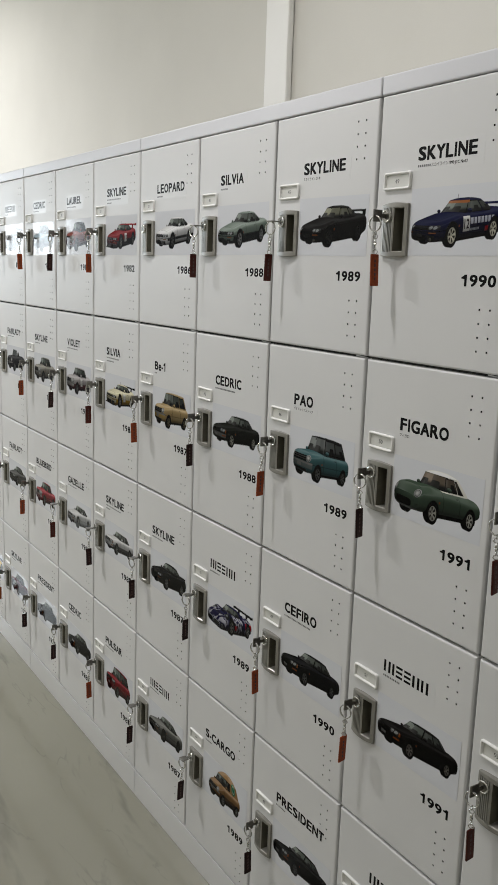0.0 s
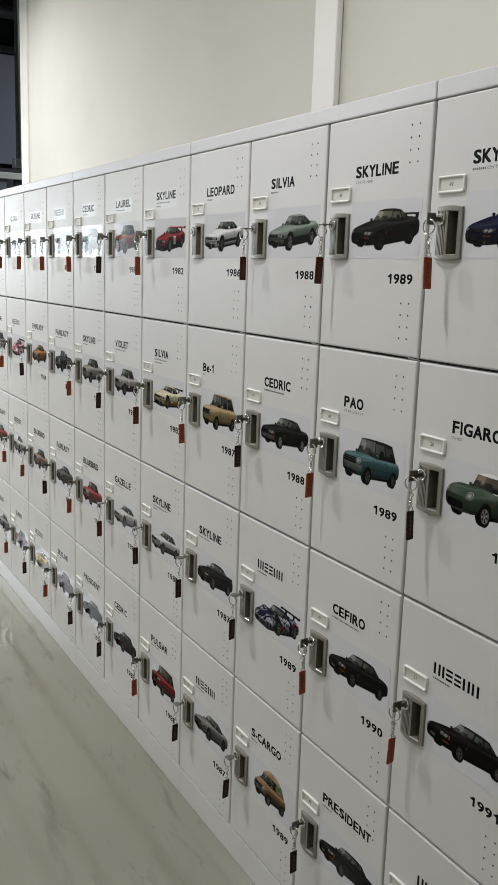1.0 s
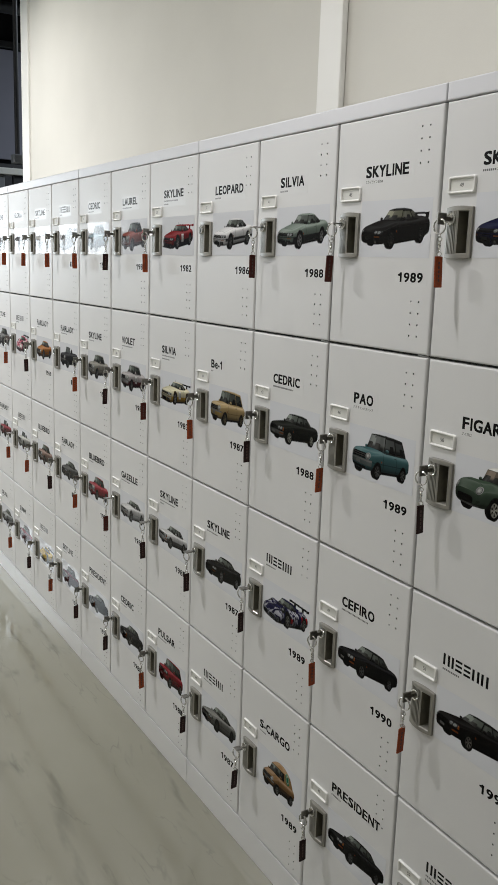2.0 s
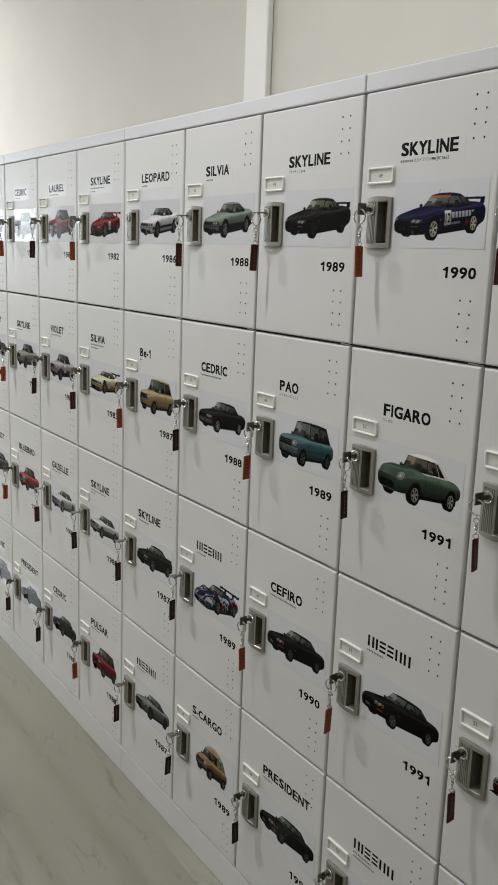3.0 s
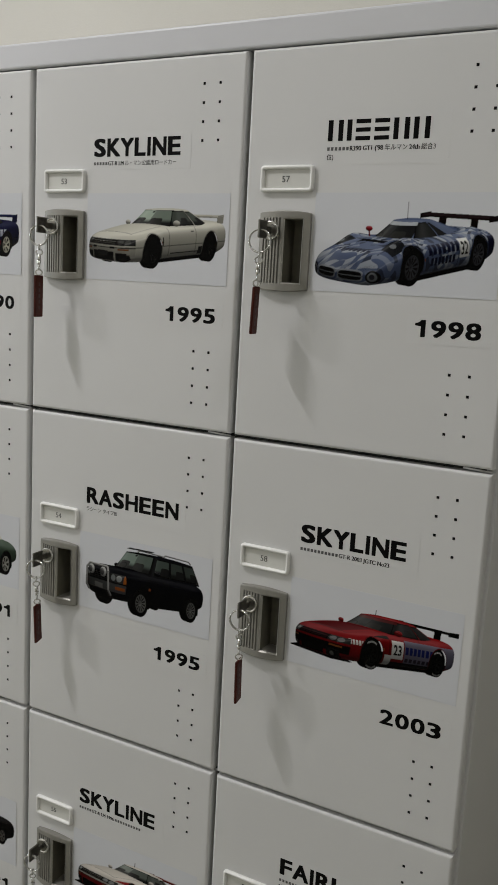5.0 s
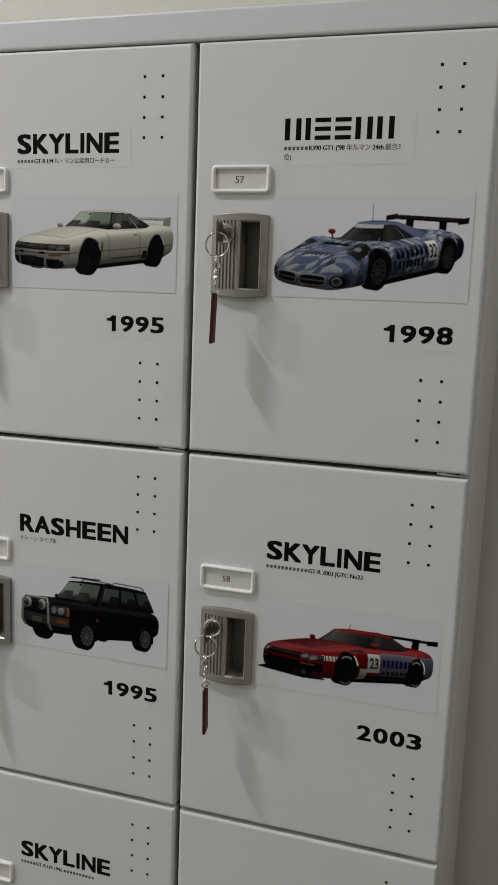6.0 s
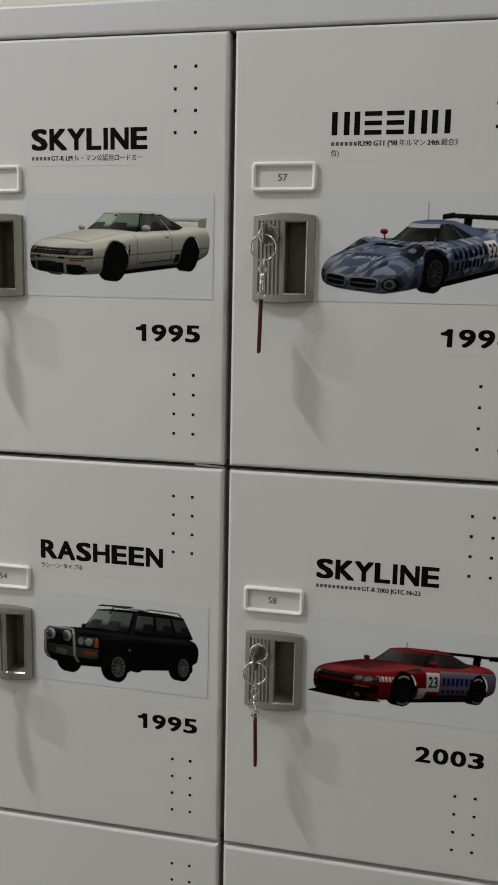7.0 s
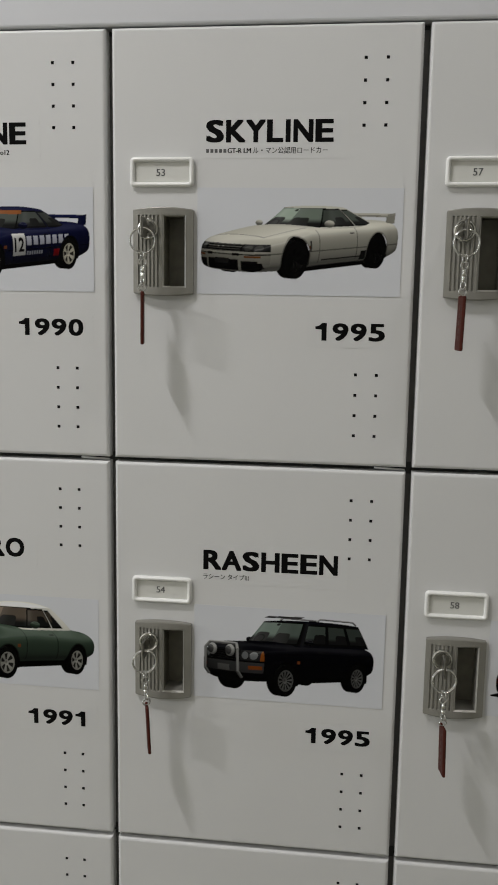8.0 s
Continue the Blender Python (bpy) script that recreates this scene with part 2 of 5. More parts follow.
def headline(bm, body, x, z, height, wide, y, bold=0.054, mat=1):
    """Sets heavy upright lettering, glyph by glyph; returns its width."""
    x0 = x
    for ch in body:
        adv = ADVANCE.get(ch, 556) / 720 * height * wide
        layers, faces = heavy(ch, bold)
        lo, hi = layers[0].min(0), layers[-1].max(0)
        full = ch != "-" and ch != "e"
        side = 0.045 * height * wide if ch not in "AVYT" else 0.012 * height * wide
        w = adv - 2 * side
        if ch == "1":
            w, side = 0.215 * height * wide, adv * 0.46
            flag = ((0, 0.62), (0, 0.985), (-0.06, 0.90), (-0.15, 0.83), (-0.27, 0.80), (-0.27, 0.66))
            bm.faces.new([bm.verts.new((x + side + p * height * wide, y - 0.00004, z + q * height)) for p, q in flag]).material_index = mat
        if ch == "I":
            w, side = 0.225 * height * wide, (adv - 0.225 * height * wide) / 2
        edge, last = faces[0][:2], None
        for k, co in enumerate(layers):
            vs = []
            for p in co:
                pz = (p[1] - lo[1]) / (hi[1] - lo[1]) if full else p[1]
                vs.append(bm.verts.new((x + side + (p[0] - lo[0]) / (hi[0] - lo[0]) * w, y - 0.000004 * k, z + pz * height)))
            for f in faces:
                try:
                    bm.faces.new([vs[i] for i in f]).material_index = mat
                except ValueError:
                    pass
            if last:
                bm.faces.new((last[edge[0]], last[edge[1]], vs[edge[1]], vs[edge[0]])).material_index = mat
            last = vs
        x += adv - (0.04 * height * wide if ch in "KR" else 0.02 * height * wide if ch == "L" else 0)
    return x - x0


def bars(bm, x, z, height, widths, gap, y, mat=1):
    for w in widths:
        quad(bm, [(x, y, z), (x + w, y, z), (x + w, y, z + height), (x, y, z + height)], mat)
        x += w + gap
    return x


# ---- the room ----
def slab(name, x0, x1, y0, y1, z0, z1, mat, bevel=0.0):
    bm = bmesh.new()
    box(bm, x0, x1, y0, y1, z0, z1, bevel)
    return tagged(new(name, from_bm(name, bm, mat)), kind="structure")


WALL_Y, END_X = 0.53, -5.20
slab("floor", -11.2, 2.4, -3.6, 7.0, -0.12, 0.0, M_FLOOR)["label"] = "polished grey-green stone-look floor with broken dark streaks"
slab("wall_north", END_X + 0.14, 2.4, WALL_Y, WALL_Y + 0.12, 0, ROOM_H, M_WALL)["label"] = "cream papered wall behind the lockers"
slab("wall_east", 2.4, 2.52, -3.6, WALL_Y + 0.12, 0, ROOM_H, M_WALL)
slab("wall_south", END_X + 0.3, 2.4, -3.72, -3.6, 0, ROOM_H, M_WALL)
slab("wall_south_hall", -9.0, END_X + 0.3, -3.72, -3.6, 0, 4.6, M_WALL)
slab("ceiling", END_X + 0.3, 2.4, -3.6, WALL_Y, ROOM_H, ROOM_H + 0.12, M_CEIL)
slab("trim_wall_end", END_X, END_X + 0.14, WALL_Y - 0.012, WALL_Y + 0.14, 0, 4.6, M_TRIM, 0.004)["label"] = "white corner trim on the open end of the wall"
slab("trim_pilaster", -2.045, -1.93, WALL_Y - 0.022, WALL_Y - 0.002, 0, ROOM_H, M_TRIM, 0.004)["label"] = "narrow white vertical cover strip on the wall"
slab("baseboard", -0.0, 2.4, WALL_Y - 0.012, WALL_Y - 0.002, 0, 0.06, M_TRIM, 0.002)
# the hall past the end of the wall
HALL_H = 4.6
slab("hall_ceiling", -11.2, END_X + 0.3, -3.72, 7.0, HALL_H, HALL_H + 0.12, M_DARK)
slab("ceiling_riser", END_X + 0.3, END_X + 0.4, -3.6, WALL_Y, ROOM_H + 0.12, HALL_H, M_CEIL)
slab("hall_ceiling_back", END_X + 0.3, 2.4, WALL_Y + 0.12, 7.0, HALL_H, HALL_H + 0.12, M_DARK)
slab("hall_wall_north", -11.2, 2.4, 7.0, 7.12, 0, HALL_H, M_DARK)
slab("hall_wall_east", 2.4, 2.52, WALL_Y + 0.12, 7.0, 0, HALL_H, M_DARK)
slab("wall_north_above", END_X + 0.14, 2.4, WALL_Y, WALL_Y + 0.12, ROOM_H, HALL_H, M_WALL)
# the west wall with its window
WX, WY0, WY1, WZ0, WZ1 = -8.6, -2.4, -0.9, 1.25, 2.45
slab("wall_west", -9.0, WX, -3.6, WY0, 0, HALL_H, M_FAR)
slab("wall_west_beyond", -9.0, WX, WY1, 0.95, 0, HALL_H, M_FAR)
slab("wall_west_below", -9.0, WX, WY0, WY1, 0, WZ0, M_FAR)
slab("wall_west_above", -9.0, WX, WY0, WY1, WZ1, HALL_H, M_FAR)
bm = bmesh.new()
for a in ((WX - 0.06, WX + 0.01, WY0, WY0 + 0.04, WZ0, WZ1), (WX - 0.06, WX + 0.01, WY1 - 0.04, WY1, WZ0, WZ1), (WX - 0.06, WX + 0.01, WY0 + 0.04, WY1 - 0.04, WZ0, WZ0 + 0.04), (WX - 0.06, WX + 0.01, WY0 + 0.04, WY1 - 0.04, WZ1 - 0.04, WZ1)):
    box(bm, *a)
tagged(new("window_1", from_bm("window_1", bm, M_TRIM)), "bright window with a white frame", kind="structure")


slab("hall_wall_west", -11.2, -11.0, 0.95, 7.0, 0, HALL_H, M_DARK)
slab("hall_wall_return", -11.0, -9.0, 0.85, 0.95, 0, HALL_H, M_DARK)


def hall_screen():
    """Grey-blue panel on the far wall, over a white ledge and a row of dark slats."""
    ob = new("wall_panel")
    ob.location = (-10.97, 3.0, 0)
    tagged(ob, "tall grey-blue wall panel in the dark hall", "wall panel")
    bm = bmesh.new()
    box(bm, 0, 0.05, -2.0, 2.5, 2.66, 3.92, 0.01)
    part("panel", bm, M_HALL, ob)
    bm = bmesh.new()
    box(bm, 0, 0.05, -2.0, 2.5, 3.94, 4.02, 0.01)
    part("head_rail", bm, M_DUCT, ob)
    ledge = tagged(new("white_ledge"), "white painted ledge rail along the hall", "rail")
    ledge.location = (-9.6, 0.98, 0)
    bm = bmesh.new()
    box(bm, -0.06, 0.06, 0, 5.0, 2.36, 2.43, 0.008)
    part("rail", bm, M_TRIM, ledge)
    for k in range(26):
        bm = bmesh.new()
        box(bm, -0.03, 0.03, 0.1 + 0.19 * k, 0.2 + 0.19 * k, 0.0, 2.358, 0.006)
        part("slat", bm, M_DARK if k % 2 else M_DUCT, ledge)


hall_screen()


def hanging_rod(x, y):
    ob = tagged(new("hanging_rod"), "thin dark steel rod hung from the hall ceiling", "rod")
    ob.location = (x, y, HALL_H)
    bm = bmesh.new()
    tube(bm, (0, 0, -1.10), (0, 0, 1), 0.022, 2.2, 16)
    part("rod", bm, M_DARK, ob)
    bm = bmesh.new()
    tube(bm, (0, 0, -0.02), (0, 0, 1), 0.07, 0.04, 20)
    part("ceiling_plate", bm, M_DARK, ob)
    bm = bmesh.new()
    box(bm, -0.05, 0.05, -0.05, 0.05, -2.26, -2.18, 0.008)
    part("end_block", bm, M_DUCT, ob)


hanging_rod(-8.2, 1.32)
for k, (dz, r) in enumerate(((4.28, 0.12), (4.12, 0.06))):
    bm = bmesh.new()
    tube(bm, (-9.4 - 0.5 * k, 4.0, dz), (0, 1, 0), r, 6.0, 28)
    tagged(new("ceiling_duct", from_bm("ceiling_duct", bm, M_DUCT, True)), "round grey metal duct under the dark hall ceiling", "duct")
for k in range(4):
    bm = bmesh.new()
    box(bm, -10.9 + 0.9 * k, -10.78 + 0.9 * k, 1.0, 7.0, HALL_H - 0.22, HALL_H, 0.004)
    tagged(new("ceiling_beam", from_bm("ceiling_beam", bm, M_DARK)), "dark steel beam under the hall ceiling", "beam", "hall ceiling beams", "structure")


def ceiling_light(x, y):
    ob = new("ceiling_light")
    ob.location = (x, y, ROOM_H)
    tagged(ob, "narrow recessed ceiling light with white trim, some added for fill", "ceiling light", "ceiling downlights")
    bm = bmesh.new()
    for a in ((-0.055, 0.055, -0.175, -0.150), (-0.055, 0.055, 0.150, 0.175), (-0.055, -0.032, -0.150, 0.150), (0.032, 0.055, -0.150, 0.150)):
        box(bm, *a, -0.014, 0.0, 0.002)
    part("frame", bm, M_TRIM, ob)
    bm = bmesh.new()
    box(bm, -0.031, 0.031, -0.149, 0.149, -0.006, -0.001)
    part("diffuser", bm, M_LAMP, ob, "glowing diffuser")


# the added fill lamps get an unseen fixture as well
for lx, ly, watts in DOWNLIGHTS_AND_FILLS:
    ceiling_light(lx, ly)


# ---- printed car pictures ----
def ramp01(a, b, v):
    t = np.clip((v - a) / (b - a), 0.0, 1.0)
    return t * t * (3 - 2 * t)


def blur_line(v, n):
    """Rounds the corners of a profile."""
    kernel = np.ones(2 * n + 1) / (2 * n + 1)
    for _ in range(2):
        v = np.convolve(np.pad(v, n, mode="edge"), kernel, "valid")
    return v


def section(power, count):
    """Evenly spaced points round a squared-off loop of half size 1."""
    a = np.linspace(0, 2 * math.pi, 6001)
    c, s = np.cos(a), np.sin(a)
    y, z = np.sign(c) * np.abs(c) ** power, np.sign(s) * np.abs(s) ** power
    run = np.concatenate([[0], np.cumsum(np.hypot(np.diff(y), np.diff(z)))])
    at = np.linspace(0, run[-1], count)
    return np.interp(at, run, y), np.interp(at, run, z)


class Picture:
    """A studio photograph of a car, taken bit by bit: lit points of bodywork, nearest last."""

    def __init__(self, spec, fine):
        th, el = radians(spec.get("turn", 47)), radians(spec.get("lift", 3.8))
        self.fine = fine
        self.d = np.array([-math.sin(th) * math.cos(el), -math.cos(th) * math.cos(el), math.sin(el)])
        self.r = np.array([math.cos(th), -math.sin(th), 0.0])
        self.u = np.cross(self.r, -self.d)
        self.mid = np.array([spec["L"] / 2, 0, 0.5])
        self.far = 13.5
        self.eye = self.mid + self.d * self.far
        self.bits = []

    def lay(self, p, n, ink, gloss=0.5, shut=True):
        """Lights points p with outward directions n under a large softbox and keeps those that face the lens."""
        p, n = p.reshape(-1, 3), n.reshape(-1, 3)
        ink = np.broadcast_to(np.asarray(ink, float), p.shape) if np.ndim(ink) < 2 else ink.reshape(-1, 3)
        gloss = np.broadcast_to(np.asarray(gloss, float), p.shape[:1]) if np.ndim(gloss) == 0 else gloss.reshape(-1)
        n = n / (np.linalg.norm(n, axis=1, keepdims=True) + 1e-9)
        view = self.eye - p
        view /= np.linalg.norm(view, axis=1, keepdims=True)
        f = (n * view).sum(1)
        if not shut:
            n, f = np.where(f[:, None] < 0, -n, n), np.abs(f)
        keep = f > 0.015
        p, n, view, f, ink, gloss = p[keep], n[keep], view[keep], f[keep], ink[keep], gloss[keep]
        # softbox light, shade and reflections are worked into the printed inks
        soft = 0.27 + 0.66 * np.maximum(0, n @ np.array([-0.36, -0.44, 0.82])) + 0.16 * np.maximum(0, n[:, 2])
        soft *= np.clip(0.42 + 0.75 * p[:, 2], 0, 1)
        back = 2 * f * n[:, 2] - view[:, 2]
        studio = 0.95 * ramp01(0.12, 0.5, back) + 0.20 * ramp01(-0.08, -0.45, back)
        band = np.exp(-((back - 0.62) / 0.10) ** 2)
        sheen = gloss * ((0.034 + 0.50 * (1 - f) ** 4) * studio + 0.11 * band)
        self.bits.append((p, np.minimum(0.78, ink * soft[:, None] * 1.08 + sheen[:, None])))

    def flat(self, corners, ink, gloss=0.3):
        """A thin four-cornered plate."""
        a, b, c, d = (np.array(v, float) for v in corners)
        across, up = max(np.linalg.norm(b - a), np.linalg.norm(c - d)), max(np.linalg.norm(d - a), np.linalg.norm(c - b))
        u, v = np.meshgrid(np.linspace(0, 1, max(6, int(across * self.fine))), np.linspace(0, 1, max(6, int(up * self.fine))))
        u, v = u[..., None], v[..., None]
        p = a * (1 - u) * (1 - v) + b * u * (1 - v) + c * u * v + d * (1 - u) * v
        self.lay(p, np.broadcast_to(np.cross(b - a, d - a), p.shape), ink, gloss, False)

    def ball(self, centre, radii, ink, gloss=0.5):
        k = max(16, int(max(radii) * self.fine * 4))
        a, b = np.meshgrid(np.linspace(0, 2 * math.pi, 2 * k), np.linspace(-math.pi / 2, math.pi / 2, k))
        n = np.stack([np.cos(a) * np.cos(b), np.sin(a) * np.cos(b), np.sin(b)], -1)
        self.lay(np.array(centre) + n * np.array(radii), n / np.array(radii), ink, gloss)

    def rod(self, ends, radius, ink, gloss=0.6):
        """A bent bar through the given points."""
        for a, b in zip(ends, ends[1:]):
            a, b = np.array(a, float), np.array(b, float)
            k, m = max(8, int(np.linalg.norm(b - a) * self.fine)), max(10, int(radius * 7 * self.fine))
            axis = (b - a) / np.linalg.norm(b - a)
            e1 = np.cross(axis, (0.31, 0.2, 0.93))
            e1 /= np.linalg.norm(e1)
            e2 = np.cross(axis, e1)
            t, w = np.meshgrid(np.linspace(0, 1, k), np.linspace(0, 2 * math.pi, m))
            n = np.cos(w)[..., None] * e1 + np.sin(w)[..., None] * e2
            self.lay(a + t[..., None] * (b - a) + n * radius, n, ink, gloss)

    def develop(self, cols, rows, wide, high, paper):
        """The finished print: rows of inks from the foot up, soft at the grain."""
        p, ink = np.concatenate([b[0] for b in self.bits]), np.concatenate([b[1] for b in self.bits])
        q = p - self.mid
        depth = q @ self.d
        k = self.far / (self.far - depth)
        u, v = q @ self.r * k, q @ self.u * k
        fit = min(wide * 0.955 / np.ptp(u), high * 0.86 / np.ptp(v))
        W, H = 2 * cols, 2 * rows
        px = (((u - (u.min() + u.max()) / 2) * fit / wide + 0.5) * W).astype(int).clip(0, W - 1)
        py = (((v - (v.min() + v.max()) / 2) * fit / high + 0.495) * H).astype(int).clip(0, H - 1)
        order = np.argsort(depth, kind="stable")
        cell = (py * W + px)[order]
        image, cover = np.zeros((H * W, 3)), np.zeros(H * W)
        image[cell], cover[cell] = ink[order], 1.0
        image, cover = image.reshape(H, W, 3), cover.reshape(H, W)
        for _ in range(2):
            near, tint = np.zeros_like(cover), np.zeros_like(image)
            for dy in (-1, 0, 1):
                for dx in (-1, 0, 1):
                    near += np.roll(cover, (dy, dx), (0, 1))
                    tint += np.roll(image * cover[..., None], (dy, dx), (0, 1))
            gaps = (cover == 0) & (near >= 5)
            image[gaps], cover[gaps] = tint[gaps] / near[gaps][:, None], 1.0
        image = 0.76 * (image / 0.74) ** 1.34
        image = np.where(cover[..., None] > 0, image, np.array(paper))
        return image.reshape(rows, 2, cols, 2, 3).mean((1, 3))


STYLES = {
    "sedan": dict(L=4.75, W=1.72, crown=0.12, slim=0.90, lean=0.25, roof=1.37, belt=0.92, nose=0.76, cowl=0.30, ws=0.435, rr=0.69, rb=0.85, boot=0.94, tyre=0.31, axle=(0.18, 0.77), clear=0.20),
    "coupe": dict(turn=49, L=4.5, W=1.76, roof=1.33, belt=0.90, nose=0.70, cowl=0.31, ws=0.455, rr=0.63, rb=0.87, crown=0.14, slim=0.90, lean=0.27, boot=0.95, tyre=0.33, axle=(0.19, 0.77), clear=0.17),
    "race": dict(turn=51, L=4.7, W=1.94, roof=1.27, belt=0.88, nose=0.68, cowl=0.31, ws=0.46, rr=0.64, rb=0.89, crown=0.14, slim=0.88, lean=0.27, boot=0.94, tyre=0.35, axle=(0.20, 0.78), clear=0.09, wing=1.20, flare=0.05),
    "proto": dict(turn=55, lift=7.5, L=4.75, W=2.0, roof=1.14, belt=0.80, nose=0.60, cowl=0.27, ws=0.43, rr=0.58, rb=0.88, boot=0.82, slim=0.70, tyre=0.36, round=0.44, axle=(0.24, 0.80), clear=0.07, wing=1.10, fender=0.12, nose_w=0.66),
    "classic": dict(L=4.1, W=1.58, roof=1.40, belt=0.92, nose=0.82, cowl=0.29, ws=0.38, rr=0.66, rb=0.77, boot=0.92, tyre=0.30, axle=(0.19, 0.78), clear=0.22),
    "retro": dict(turn=49, L=3.75, W=1.63, roof=1.46, belt=0.95, nose=0.86, cowl=0.32, ws=0.42, rr=0.62, rb=0.84, boot=0.86, crown=0.20, tyre=0.30, axle=(0.20, 0.79), clear=0.22, round=0.50, fender=0.06, nose_w=0.62),
    "roadster": dict(L=3.9, W=1.5, roof=1.24, belt=0.86, nose=0.76, cowl=0.36, ws=0.42, rr=0.46, rb=0.50, boot=0.84, tyre=0.30, axle=(0.19, 0.78), clear=0.20),
    "hatch": dict(turn=52, L=3.6, W=1.58, roof=1.56, belt=0.96, nose=0.86, cowl=0.27, ws=0.36, rr=0.86, rb=0.96, round=0.36, boot=0.93, tyre=0.28, axle=(0.17, 0.80), clear=0.22),
    "wagon": dict(turn=49, corner=7.0, crown=0.10, L=4.0, W=1.70, roof=1.60, belt=1.06, nose=1.00, cowl=0.27, ws=0.39, rr=0.90, rb=0.97, boot=1.00, tyre=0.33, axle=(0.20, 0.80), clear=0.28),
    "van": dict(turn=48, L=3.3, W=1.60, roof=1.86, belt=1.02, nose=0.80, cowl=0.20, ws=0.38, rr=0.76, rb=0.98, boot=1.0, round=0.46, crown=0.40, tyre=0.28, axle=(0.18, 0.80), clear=0.24),
}
BLACK, DARK, SILVER, WHITE = (0.003, 0.003, 0.003), (0.010, 0.010, 0.010), (0.42, 0.42, 0.42), (0.68, 0.68, 0.66)
# side windows: the cuts between the pillars, along the glasshouse
PILLARS = {"sedan": (0.10, 0.45, 0.75, 0.92), "classic": (0.10, 0.46, 0.74, 0.90), "wagon": (0.08, 0.37, 0.66, 0.95), "hatch": (0.09, 0.48, 0.90), "van": (0.10, 0.36), "retro": (0.12, 0.50, 0.70), "proto": (0.14, 0.46, 0.62)}


def stamp(x, z, x0, x1, z0, z1, body):
    """Which of the points lie on the strokes of the given figures, set in the given box."""
    hit = np.zeros(x.shape, bool)
    inside = (x > x0) & (x < x1) & (z > z0) & (z < z1)
    if not inside.any():
        return hit
    co, faces = text_shape(body, 0.03)
    u, v = (x[inside] - x0) / (x1 - x0) * co[:, 0].max(), (z[inside] - z0) / (z1 - z0) * co[:, 1].max()
    got = np.zeros(u.shape, bool)
    for face in faces:
        odd = np.zeros(u.shape, bool)
        for a, b in zip(face, face[1:] + face[:1]):
            (ax, ay), (bx, by) = co[a], co[b]
            if ay != by:
                odd ^= ((ay > v) != (by > v)) & (u < (bx - ax) * (v - ay) / (by - ay) + ax)
        got |= odd
    hit[inside] = got
    return hit


